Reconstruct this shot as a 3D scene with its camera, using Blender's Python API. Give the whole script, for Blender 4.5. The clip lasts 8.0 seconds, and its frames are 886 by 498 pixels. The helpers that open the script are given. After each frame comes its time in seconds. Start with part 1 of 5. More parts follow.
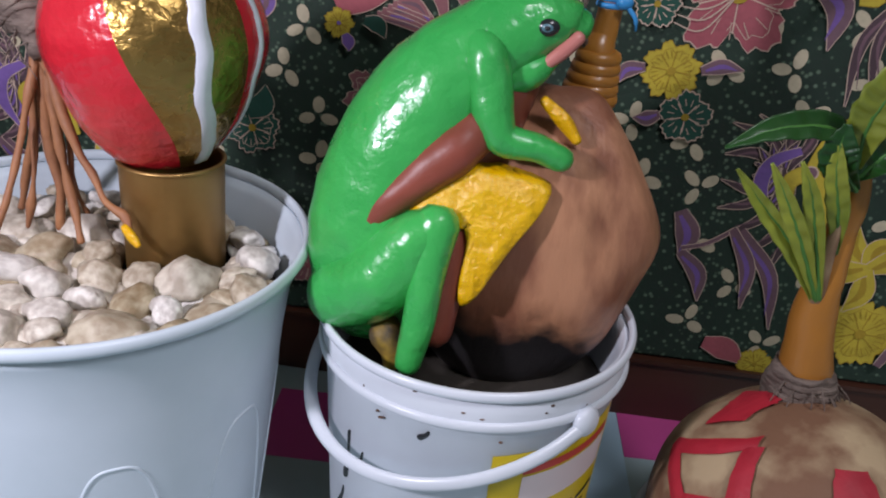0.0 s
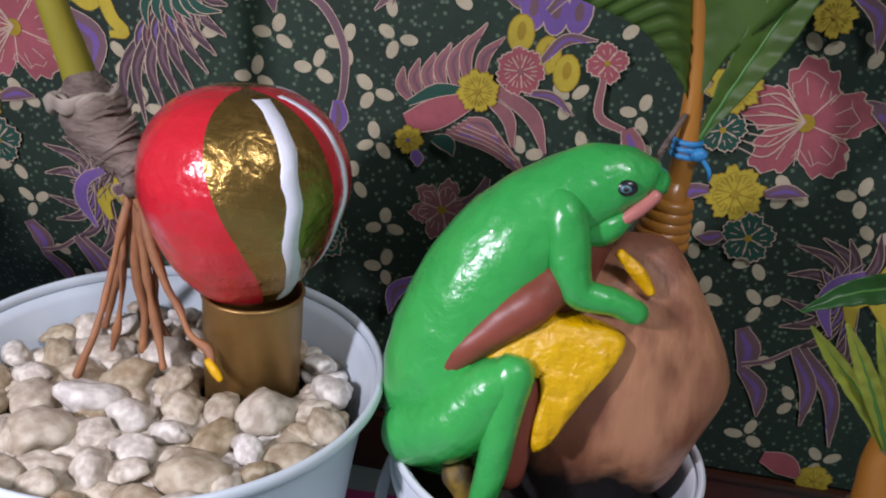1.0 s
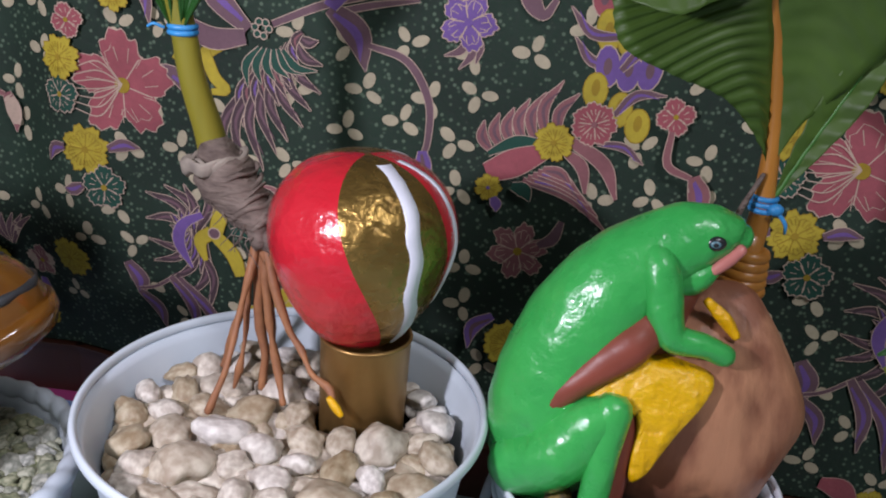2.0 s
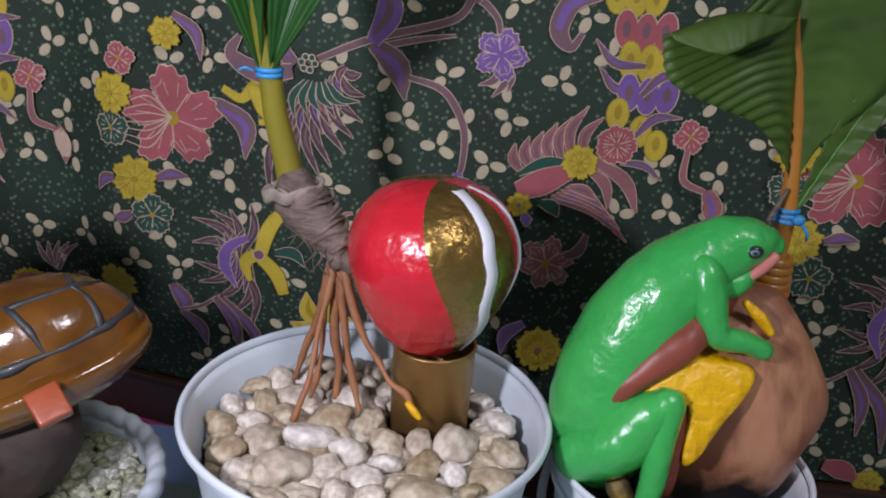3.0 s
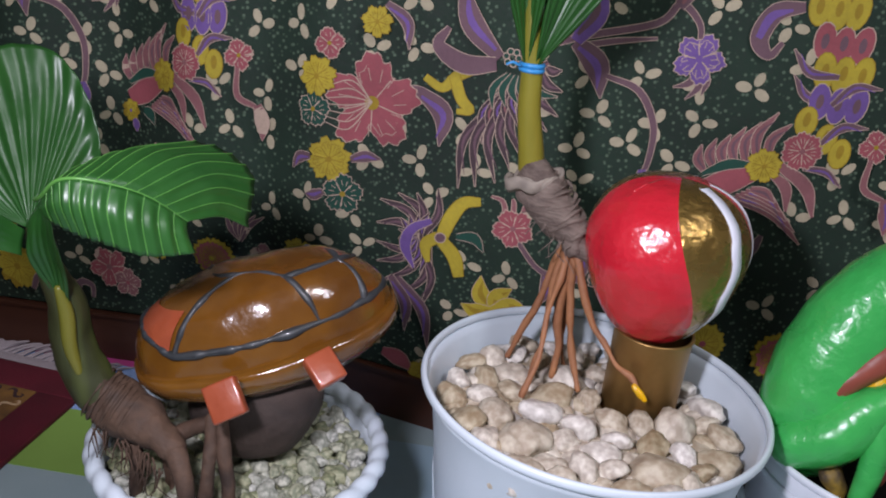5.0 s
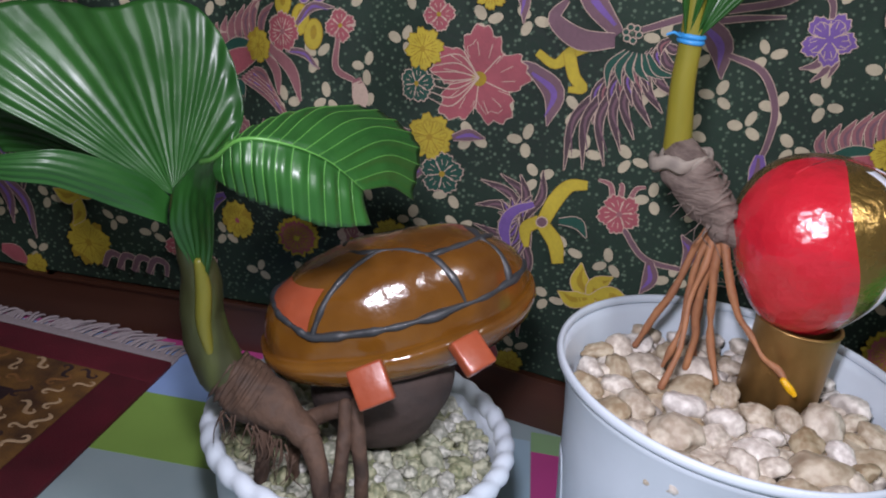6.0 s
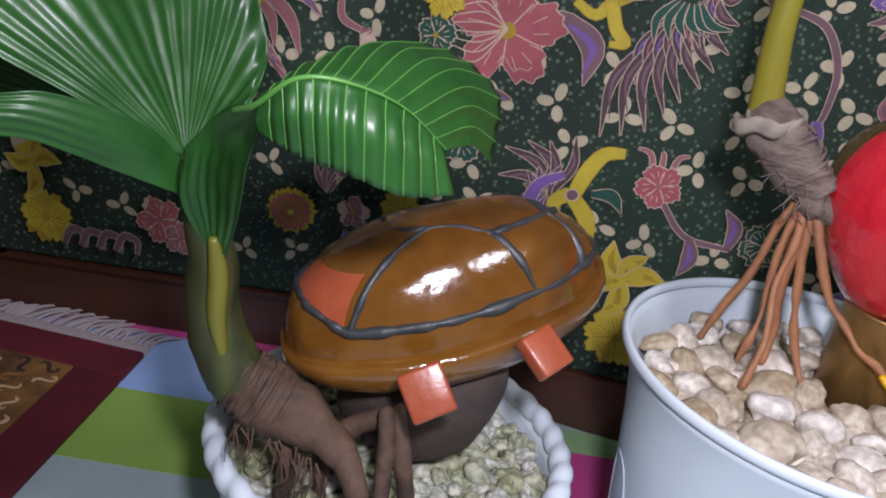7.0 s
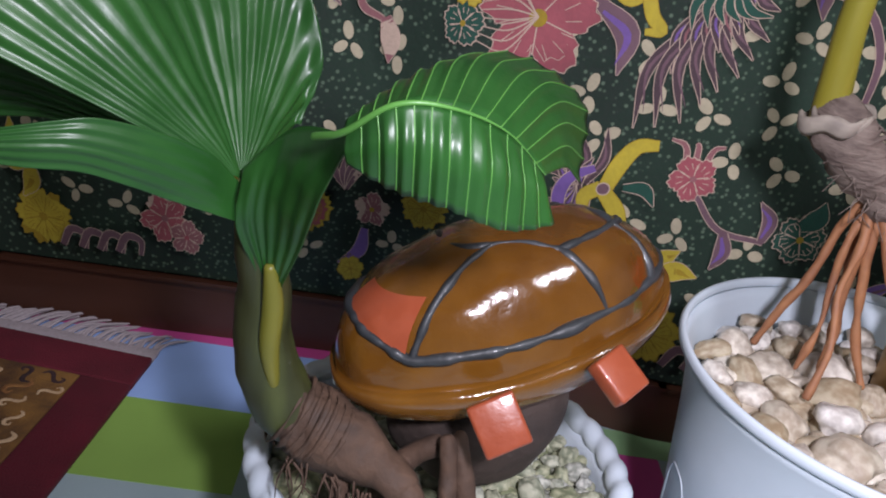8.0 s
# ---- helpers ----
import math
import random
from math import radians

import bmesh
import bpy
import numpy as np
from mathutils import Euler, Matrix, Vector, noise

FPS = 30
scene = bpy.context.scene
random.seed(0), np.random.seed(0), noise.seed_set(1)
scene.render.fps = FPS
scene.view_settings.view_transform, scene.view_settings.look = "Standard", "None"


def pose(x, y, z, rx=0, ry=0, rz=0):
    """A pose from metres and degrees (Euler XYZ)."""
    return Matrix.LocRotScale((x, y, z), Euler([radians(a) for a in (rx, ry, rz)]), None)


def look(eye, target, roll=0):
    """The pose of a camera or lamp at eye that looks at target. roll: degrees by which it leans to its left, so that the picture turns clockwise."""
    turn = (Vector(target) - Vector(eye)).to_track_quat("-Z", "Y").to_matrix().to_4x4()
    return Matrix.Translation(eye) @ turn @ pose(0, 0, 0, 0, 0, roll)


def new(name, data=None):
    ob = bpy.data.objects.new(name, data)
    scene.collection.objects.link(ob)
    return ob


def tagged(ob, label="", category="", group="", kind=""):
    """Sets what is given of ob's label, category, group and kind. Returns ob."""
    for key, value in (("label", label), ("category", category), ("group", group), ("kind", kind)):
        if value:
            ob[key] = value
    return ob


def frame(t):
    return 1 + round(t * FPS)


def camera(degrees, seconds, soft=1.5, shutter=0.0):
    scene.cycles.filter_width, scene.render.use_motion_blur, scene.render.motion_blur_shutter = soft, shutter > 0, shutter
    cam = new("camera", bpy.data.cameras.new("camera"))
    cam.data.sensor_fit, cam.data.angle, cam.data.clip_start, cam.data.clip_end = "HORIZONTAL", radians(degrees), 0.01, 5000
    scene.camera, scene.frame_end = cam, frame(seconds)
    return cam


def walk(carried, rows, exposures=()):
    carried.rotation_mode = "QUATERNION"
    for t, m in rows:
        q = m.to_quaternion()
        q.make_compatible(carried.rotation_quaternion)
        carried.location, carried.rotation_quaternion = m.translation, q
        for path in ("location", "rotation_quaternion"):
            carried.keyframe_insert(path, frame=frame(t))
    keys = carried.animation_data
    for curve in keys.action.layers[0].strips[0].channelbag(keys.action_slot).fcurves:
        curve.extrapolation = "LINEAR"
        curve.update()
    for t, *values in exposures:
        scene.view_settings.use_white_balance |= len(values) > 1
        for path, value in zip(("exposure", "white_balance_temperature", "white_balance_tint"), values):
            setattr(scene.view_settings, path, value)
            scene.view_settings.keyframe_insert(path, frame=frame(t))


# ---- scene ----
cam = camera(54.0, 8.0, 2.0)
METRES, EYE, TILT, LEAN, TURN = 0.72, 0.46, -25.5, -5.0, 4.0
ROWS = [
    (0.0, 0.0, 0.0, 0.0, -0.0, 0.0, 0.0),
    (0.5, -0.0122, 0.0003, 0.0434, 0.98, 1.21, -0.82),
    (1.0, -0.0329, -0.0196, 0.0807, 2.22, 2.58, -1.41),
    (1.5, -0.0683, -0.0548, 0.0975, 3.94, 3.17, -1.89),
    (3.0, -0.2137, -0.1833, 0.1032, -0.02, 4.34, 0.81),
    (3.5, -0.2845, -0.2195, 0.1046, -0.69, 4.16, 0.6),
    (4.0, -0.3194, -0.2325, 0.1089, 0.25, 4.12, 0.18),
    (5.5, -0.5223, -0.2277, 0.0795, 0.34, 3.53, -3.21),
    (6.0, -0.5872, -0.1846, 0.0763, 0.15, 3.24, -3.6),
    (6.5, -0.6353, -0.1069, 0.0756, -1.16, 1.68, -4.23),
    (7.0, -0.6767, -0.0444, 0.0797, -3.5, 1.82, -3.58),
    (7.5, -0.7137, -0.0105, 0.0947, -5.13, 0.36, -3.17),
    (8.0, -0.7401, 0.006, 0.1109, -5.41, -0.06, -2.63),
]
walk(cam, [(t, pose(0, 0, EYE, TILT, LEAN, TURN) @ pose(METRES * x, METRES * y, METRES * z, 90 + pitch, roll, yaw)) for t, x, y, z, yaw, pitch, roll in ROWS], exposures=((0.0, 0.04), (1.5, -0.02), (4.0, -0.22), (5.5, -0.12), (7.0, 0.02), (8.0, 0.1)))

# ---- world and light ----
world = bpy.data.worlds.new("room_air")
scene.world = world
world.use_nodes = True
world.node_tree.nodes["Background"].inputs[0].default_value = (0.55, 0.62, 0.7, 1)
world.node_tree.nodes["Background"].inputs[1].default_value = 0.14


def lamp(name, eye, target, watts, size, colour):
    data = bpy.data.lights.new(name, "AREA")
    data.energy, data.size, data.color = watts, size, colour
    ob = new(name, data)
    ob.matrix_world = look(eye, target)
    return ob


# torch fixed near the camera's path, standing in for one carried with it
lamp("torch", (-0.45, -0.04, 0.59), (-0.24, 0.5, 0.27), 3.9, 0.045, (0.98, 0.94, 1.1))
# unseen fill lamp, added to brighten the right side and lift dark tones
lamp("fill_lamp", (0.9, -0.9, 2.5), (-0.1, 0.45, 0.25), 28, 0.5, (0.98, 0.96, 1.06))


# ---- materials ----
def material(name, c1, c2=None, scale=40.0, rough=0.5, bump=0.2, metal=0.0, coat=0.0, coarse=6.0, fine=0.35, stretch=(1, 1, 1), by_piece=0.0, height=0.002):
    """A surface with grain (fine noise), stains (coarse noise), relief and, for loose pieces, a tone of each one's own."""
    m = bpy.data.materials.new(name)
    m.use_nodes = True
    t = m.node_tree
    b = t.nodes["Principled BSDF"]
    c2 = c2 or tuple(v * 0.7 for v in c1)
    co = t.nodes.new("ShaderNodeTexCoord")
    mp = t.nodes.new("ShaderNodeMapping")
    mp.inputs["Scale"].default_value = stretch
    t.links.new(co.outputs["Object"], mp.inputs["Vector"])
    n1 = t.nodes.new("ShaderNodeTexNoise")
    n1.inputs["Scale"].default_value, n1.inputs["Detail"].default_value = scale, 6
    n2 = t.nodes.new("ShaderNodeTexNoise")
    n2.inputs["Scale"].default_value, n2.inputs["Detail"].default_value = coarse, 3
    t.links.new(mp.outputs[0], n1.inputs["Vector"])
    t.links.new(mp.outputs[0], n2.inputs["Vector"])
    a = t.nodes.new("ShaderNodeMix")
    a.inputs["Factor"].default_value = fine
    t.links.new(n2.outputs[0], a.inputs["A"])
    t.links.new(n1.outputs[0], a.inputs["B"])
    r = t.nodes.new("ShaderNodeValToRGB")
    r.color_ramp.elements[0].position, r.color_ramp.elements[1].position = 0.34, 0.66
    r.color_ramp.elements[0].color, r.color_ramp.elements[1].color = (*c2, 1), (*c1, 1)
    t.links.new(a.outputs[0], r.inputs[0])
    out = r.outputs[0]
    if by_piece:
        info = t.nodes.new("ShaderNodeObjectInfo")
        hs = t.nodes.new("ShaderNodeHueSaturation")
        mr = t.nodes.new("ShaderNodeMapRange")
        mr.inputs["To Min"].default_value, mr.inputs["To Max"].default_value = 1 - by_piece, 1 + by_piece * 0.5
        t.links.new(info.outputs["Random"], mr.inputs["Value"])
        t.links.new(mr.outputs[0], hs.inputs["Value"])
        mr2 = t.nodes.new("ShaderNodeMapRange")
        mr2.inputs["To Min"].default_value, mr2.inputs["To Max"].default_value = 1.5, 0.35
        t.links.new(info.outputs["Random"], mr2.inputs["Value"])
        t.links.new(mr2.outputs[0], hs.inputs["Saturation"])
        t.links.new(out, hs.inputs["Color"])
        out = hs.outputs[0]
    t.links.new(out, b.inputs["Base Color"])
    rr = t.nodes.new("ShaderNodeMapRange")
    rr.inputs["To Min"].default_value, rr.inputs["To Max"].default_value = rough * 0.8, min(1, rough * 1.25)
    t.links.new(n1.outputs[0], rr.inputs["Value"])
    t.links.new(rr.outputs[0], b.inputs["Roughness"])
    b.inputs["Metallic"].default_value = metal
    b.inputs["Coat Weight"].default_value = coat
    b.inputs["Coat Roughness"].default_value = 0.08
    bp = t.nodes.new("ShaderNodeBump")
    bp.inputs["Strength"].default_value, bp.inputs["Distance"].default_value = bump, height
    t.links.new(n1.outputs[0], bp.inputs["Height"])
    t.links.new(bp.outputs[0], b.inputs["Normal"])
    if coat:
        t.links.new(bp.outputs[0], b.inputs["Coat Normal"])
    return m


WHITE_POT = material("white_plastic", (0.66, 0.73, 0.8), (0.56, 0.64, 0.7), 30, 0.35, 0.05)
BUCKET = material("bucket_plastic", (0.74, 0.78, 0.84), (0.6, 0.64, 0.7), 25, 0.3, 0.06)
STONE = material("river_stone", (0.7, 0.63, 0.5), (0.42, 0.34, 0.25), 2.6, 0.55, 0.22, coarse=0.8, fine=0.45, by_piece=0.38, height=0.0022)
GRAVEL = material("pale_gravel", (0.46, 0.46, 0.33), (0.22, 0.24, 0.16), 2.2, 0.65, 0.4, coarse=1.0, by_piece=0.3, height=0.0012)
SOIL = material("soil", (0.05, 0.04, 0.03), (0.02, 0.016, 0.012), 90, 0.95, 0.8)
RED = material("red_gloss_paint", (0.62, 0.018, 0.035), (0.5, 0.012, 0.025), 75, 0.22, 0.8, coat=0.7, height=0.003)
GOLD = material("gold_paint", (0.42, 0.27, 0.075), (0.3, 0.18, 0.05), 100, 0.26, 0.9, metal=0.85, coat=0.25, height=0.0026)
GOLD_CUP = material("satin_gold", (0.4, 0.25, 0.09), (0.33, 0.2, 0.07), 200, 0.42, 0.05, metal=0.8)
WHITE_PAINT = material("white_paint", (0.75, 0.77, 0.85), (0.62, 0.64, 0.72), 120, 0.4, 0.4, height=0.001)
GREEN = material("green_gloss_paint", (0.055, 0.46, 0.095), (0.035, 0.37, 0.075), 52, 0.28, 0.85, coat=0.5, height=0.0036)
YELLOW = material("yellow_gloss_paint", (0.85, 0.5, 0.0), (0.7, 0.36, 0.0), 100, 0.3, 1.0, coat=0.4, height=0.0045)
BELLY = material("red_brown_paint", (0.3, 0.07, 0.045), (0.18, 0.05, 0.03), 60, 0.4, 0.4)
HUSK_PALE = material("pale_coconut_husk", (0.46, 0.34, 0.2), (0.2, 0.1, 0.055), 55, 0.7, 0.6, coarse=13, fine=0.4)
PAPERY = material("papery_sheath", (0.36, 0.31, 0.25), (0.17, 0.14, 0.12), 90, 0.75, 0.6, coarse=40)
FIBRE = material("husk_fibre", (0.22, 0.17, 0.14), (0.08, 0.055, 0.045), 140, 0.8, 1.0, stretch=(1, 1, 4), coarse=40)
ROOT = material("coconut_root", (0.42, 0.19, 0.08), (0.24, 0.1, 0.05), 120, 0.6, 0.6, coarse=25)
OLD_HUSK = material("old_dark_husk", (0.075, 0.05, 0.04), (0.028, 0.02, 0.017), 70, 0.75, 0.8, coarse=18, height=0.003)
ROOT_CROWN = material("ringed_root_bark", (0.1, 0.056, 0.034), (0.028, 0.017, 0.012), 110, 0.75, 0.8, coarse=32, height=0.003)
DARK_ROOT = material("old_root", (0.16, 0.08, 0.045), (0.07, 0.035, 0.02), 120, 0.75, 0.7, coarse=25)
STEM_YELLOW = material("yellow_green_stem", (0.26, 0.225, 0.025), (0.12, 0.125, 0.018), 40, 0.4, 0.25, stretch=(1, 1, 0.15), coarse=20)
STEM_ORANGE = material("orange_brown_stem", (0.48, 0.2, 0.03), (0.3, 0.12, 0.02), 40, 0.35, 0.3, stretch=(1, 1, 0.15), coarse=20, coat=0.2)
STEM_GREEN = material("green_stem", (0.085, 0.105, 0.024), (0.035, 0.04, 0.014), 60, 0.45, 0.4, stretch=(1, 1, 0.15), coarse=20)
LEAF = material("deep_green_leaf", (0.019, 0.086, 0.014), (0.01, 0.05, 0.009), 60, 0.36, 0.25, coarse=14)
LEAF_OLIVE = material("olive_leaf", (0.06, 0.12, 0.012), (0.032, 0.068, 0.007), 60, 0.52, 0.2, coarse=12)
LEAF_YELLOW = material("yellowing_leaf", (0.3, 0.33, 0.04), (0.15, 0.2, 0.02), 60, 0.4, 0.2, coarse=20)
RIB = material("leaf_rib", (0.085, 0.24, 0.045), (0.05, 0.16, 0.03), 60, 0.4, 0.1)
SHELL = material("varnished_shell", (0.17, 0.07, 0.009), (0.085, 0.03, 0.004), 45, 0.17, 0.5, coat=0.8, coarse=16, fine=0.3, height=0.0028)
GROOVE = material("dark_blue_groove", (0.045, 0.05, 0.055), (0.012, 0.014, 0.016), 90, 0.5, 0.6, coat=0.2)
ORANGE = material("orange_red_paint", (0.38, 0.085, 0.035), (0.25, 0.05, 0.02), 70, 0.34, 0.4, coat=0.6)
DARK_WOOD = material("dark_varnished_wood", (0.075, 0.026, 0.014), (0.035, 0.012, 0.007), 30, 0.4, 0.25, stretch=(0.15, 1, 1), coarse=9)
BLUE_TIE = material("blue_cord", (0.05, 0.32, 0.68), (0.03, 0.22, 0.5), 200, 0.4, 0.3)
BLACK = material("black_paint", (0.012, 0.013, 0.016), (0.02, 0.022, 0.025), 90, 0.25, 0.1)
EYE_BLUE = material("grey_blue_paint", (0.16, 0.3, 0.36), (0.1, 0.2, 0.25), 60, 0.3, 0.1)
OCHRE = material("worn_ochre_paint", (0.42, 0.26, 0.02), (0.07, 0.05, 0.03), 90, 0.6, 0.8, coarse=45)
PINK = material("pink_paint", (0.62, 0.24, 0.2), (0.5, 0.17, 0.15), 60, 0.35, 0.2)
LABEL_YELLOW = material("label_yellow", (0.75, 0.56, 0.01), (0.65, 0.47, 0.01), 40, 0.35, 0.03)
LABEL_RED = material("label_red", (0.6, 0.06, 0.05), None, 40, 0.4, 0.03)
LABEL_WHITE = material("label_white", (0.75, 0.66, 0.66), (0.68, 0.56, 0.58), 40, 0.4, 0.03)
RED_MARK = material("matt_red_paint", (0.5, 0.02, 0.04), (0.32, 0.012, 0.025), 80, 0.55, 0.5)
RUG_CREAM = material("cream_pile", (0.62, 0.44, 0.27), (0.45, 0.29, 0.16), 400, 0.95, 0.7, coarse=60)
RUG_GOLD = material("bronze_pile", (0.3, 0.14, 0.04), (0.2, 0.08, 0.025), 400, 0.95, 0.7, coarse=60)
RUG_DARK = material("dark_plum_pile", (0.05, 0.02, 0.022), (0.02, 0.009, 0.01), 400, 0.95, 0.7, coarse=40)
RUG_FIELD = material("gold_brown_pile", (0.24, 0.115, 0.026), (0.07, 0.03, 0.012), 400, 0.95, 0.7, coarse=34, fine=0.2)
MAROON = material("maroon_pile", (0.13, 0.006, 0.018), (0.075, 0.003, 0.01), 500, 0.95, 0.8, coarse=20)
FRINGE = material("grey_fringe_yarn", (0.42, 0.36, 0.38), (0.26, 0.22, 0.23), 300, 0.9, 0.5)
WALL = material("painted_plaster", (0.62, 0.62, 0.58), (0.55, 0.55, 0.52), 20, 0.8, 0.1)
MAT = material("teal_grey_vinyl", (0.38, 0.48, 0.5), (0.31, 0.42, 0.44), 25, 0.4, 0.05)
MAT_INKS = {k: material(k + "_vinyl_print", c, tuple(v * 0.85 for v in c), 25, 0.38, 0.05) for k, c in
            {"blue": (0.34, 0.5, 0.88), "green": (0.28, 0.46, 0.1), "magenta": (0.58, 0.08, 0.3), "pale_blue": (0.42, 0.6, 0.72), "light_green": (0.3, 0.5, 0.25)}.items()}


def cloth_ground():
    """Dark green batik ground with close small pale specks."""
    m = material("batik_ground", (0.016, 0.04, 0.024), (0.009, 0.02, 0.013), 220, 0.75, 0.35, coarse=9)
    t = m.node_tree
    b = t.nodes["Principled BSDF"]
    base = b.inputs["Base Color"].links[0].from_socket
    co = t.nodes["Texture Coordinate"]
    v = t.nodes.new("ShaderNodeTexVoronoi")
    v.inputs["Scale"].default_value = 165
    t.links.new(co.outputs["Object"], v.inputs["Vector"])
    r = t.nodes.new("ShaderNodeValToRGB")
    r.color_ramp.elements[0].position, r.color_ramp.elements[1].position = 0.16, 0.34
    r.color_ramp.elements[0].color, r.color_ramp.elements[1].color = (1, 1, 1, 1), (0, 0, 0, 1)
    t.links.new(v.outputs["Distance"], r.inputs[0])
    mx = t.nodes.new("ShaderNodeMix")
    mx.data_type = "RGBA"
    t.links.new(r.outputs[0], mx.inputs[0])
    t.links.new(base, mx.inputs[6])
    mx.inputs[7].default_value = (0.1, 0.15, 0.1, 1)
    t.links.new(mx.outputs[2], b.inputs["Base Color"])
    return m


def black_ended_husk():
    """Brown husk with a black patch of ragged outline at its lower end."""
    m = material("black_ended_coconut_husk", (0.5, 0.24, 0.13), (0.25, 0.1, 0.056), 70, 0.42, 0.9, coarse=19, fine=0.35, stretch=(1, 1, 0.4), coat=0.1)
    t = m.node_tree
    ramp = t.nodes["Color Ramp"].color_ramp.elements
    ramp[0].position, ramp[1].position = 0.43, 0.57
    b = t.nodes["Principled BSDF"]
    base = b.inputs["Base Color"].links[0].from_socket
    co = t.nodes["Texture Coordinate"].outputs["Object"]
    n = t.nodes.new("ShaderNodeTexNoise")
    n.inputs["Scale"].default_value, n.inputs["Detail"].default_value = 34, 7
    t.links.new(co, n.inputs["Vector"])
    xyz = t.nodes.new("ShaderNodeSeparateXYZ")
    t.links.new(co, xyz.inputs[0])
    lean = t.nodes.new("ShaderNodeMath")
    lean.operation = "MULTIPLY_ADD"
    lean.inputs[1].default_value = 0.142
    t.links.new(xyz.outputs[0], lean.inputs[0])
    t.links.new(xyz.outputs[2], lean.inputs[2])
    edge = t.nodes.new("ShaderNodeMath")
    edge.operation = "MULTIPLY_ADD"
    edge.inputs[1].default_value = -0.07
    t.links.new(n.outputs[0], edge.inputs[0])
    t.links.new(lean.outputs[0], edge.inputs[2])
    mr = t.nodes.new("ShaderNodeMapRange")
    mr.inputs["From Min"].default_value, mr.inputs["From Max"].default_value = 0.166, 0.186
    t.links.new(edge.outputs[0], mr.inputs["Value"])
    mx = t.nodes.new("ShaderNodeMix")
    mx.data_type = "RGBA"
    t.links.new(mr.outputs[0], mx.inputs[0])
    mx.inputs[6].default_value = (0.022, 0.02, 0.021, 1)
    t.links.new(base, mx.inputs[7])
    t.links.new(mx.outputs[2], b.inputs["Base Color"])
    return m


BLACK_ENDED_HUSK = black_ended_husk()
for m in (STONE, HUSK_PALE, GRAVEL, DARK_ROOT, STEM_GREEN):
    e = m.node_tree.nodes["Color Ramp"].color_ramp.elements
    e[0].position, e[1].position = 0.42, 0.6
BATIK = cloth_ground()


def ink(name, c):
    return material("batik_" + name, c, tuple(v * 0.72 for v in c), 260, 0.75, 0.25, coarse=30)


INKS = {k: ink(k, c) for k, c in {
    "cream": (0.56, 0.49, 0.34), "red": (0.4, 0.1, 0.12), "rose": (0.32, 0.13, 0.14), "yellow": (0.55, 0.43, 0.04), "purple": (0.2, 0.11, 0.37),
    "mauve": (0.19, 0.105, 0.13), "green": (0.015, 0.08, 0.055), "line": (0.62, 0.46, 0.36), "plum": (0.085, 0.05, 0.06), "gold": (0.4, 0.27, 0.02)}.items()}


# ---- building helpers ----
def finish(bm, smooth=True):
    bmesh.ops.recalc_face_normals(bm, faces=bm.faces)
    for f in bm.faces:
        f.smooth = smooth
    return bm


def mesh_object(name, bm, mats, smooth=True):
    finish(bm, smooth)
    me = bpy.data.meshes.new(name)
    bm.to_mesh(me)
    bm.free()
    for m in mats if isinstance(mats, (list, tuple)) else [mats]:
        me.materials.append(m)
    return new(name, me)


def part(name, bm, mats, parent, label="", smooth=True):
    ob = mesh_object(name, bm, mats, smooth)
    ob.parent = parent
    ob.matrix_parent_inverse = parent.matrix_basis.inverted()
    return tagged(ob, label)


def thing(name, place, label, category, group="", kind=""):
    ob = new(name)
    ob.location = place
    ob.empty_display_size = 0.02
    return tagged(ob, label, category, group, kind)


def solid(name, bm, mats, label, category, kind="", smooth=True):
    return tagged(mesh_object(name, bm, mats, smooth), label, category, kind=kind)


def curve_points(pts, n=8):
    """Points along a smooth line through pts (of any dimension), n steps a span."""
    p = [np.array(q, float) for q in pts]
    p = [2 * p[0] - p[1], *p, 2 * p[-1] - p[-2]]
    out = []
    for i in range(1, len(p) - 2):
        for k in range(n):
            t = k / n
            out.append(0.5 * (2 * p[i] + (p[i + 1] - p[i - 1]) * t + (2 * p[i - 1] - 5 * p[i] + 4 * p[i + 1] - p[i + 2]) * t ** 2 + (3 * p[i] - p[i - 1] - 3 * p[i + 1] + p[i + 2]) * t ** 3))
    return out + [p[-2]]


def tube(bm, pts, n=6, seg=14, index=0, wobble=0.0, flat=1.0):
    """A round limb through pts, each (x, y, z, radius), with rounded ends."""
    q = curve_points(pts, n)
    c = [Vector(v[:3]) for v in q]
    r = [max(v[3], 0.0003) for v in q]
    side = Vector((0.31, -0.9, 0.2))
    rings = []
    for i, p in enumerate(c):
        d = (c[min(i + 1, len(c) - 1)] - c[max(i - 1, 0)]).normalized()
        a = side.cross(d).normalized()
        b = d.cross(a)
        rings.append((p, d, a, b, r[i]))
    first, last = rings[0], rings[-1]
    caps = [(first[0] - first[1] * first[4] * k, *first[1:4], first[4] * math.sqrt(1 - k * k)) for k in (0.85, 0.5)]
    capl = [(last[0] + last[1] * last[4] * k, *last[1:4], last[4] * math.sqrt(1 - k * k)) for k in (0.5, 0.85)]
    made = []
    for p, d, a, b, rad in caps + rings + capl:
        ring = []
        for k in range(seg):
            w = 2 * math.pi * k / seg
            o = a * math.cos(w) + b * math.sin(w) * flat
            x = p + o * rad
            if wobble:
                x += o * wobble * noise.noise(x * 70)
            ring.append(bm.verts.new(x))
        made.append(ring)
    for u, v in zip(made, made[1:]):
        for k in range(seg):
            bm.faces.new((u[k], u[(k + 1) % seg], v[(k + 1) % seg], v[k])).material_index = index
    bm.faces.new(made[0]).material_index = index
    bm.faces.new(made[-1]).material_index = index
    return bm


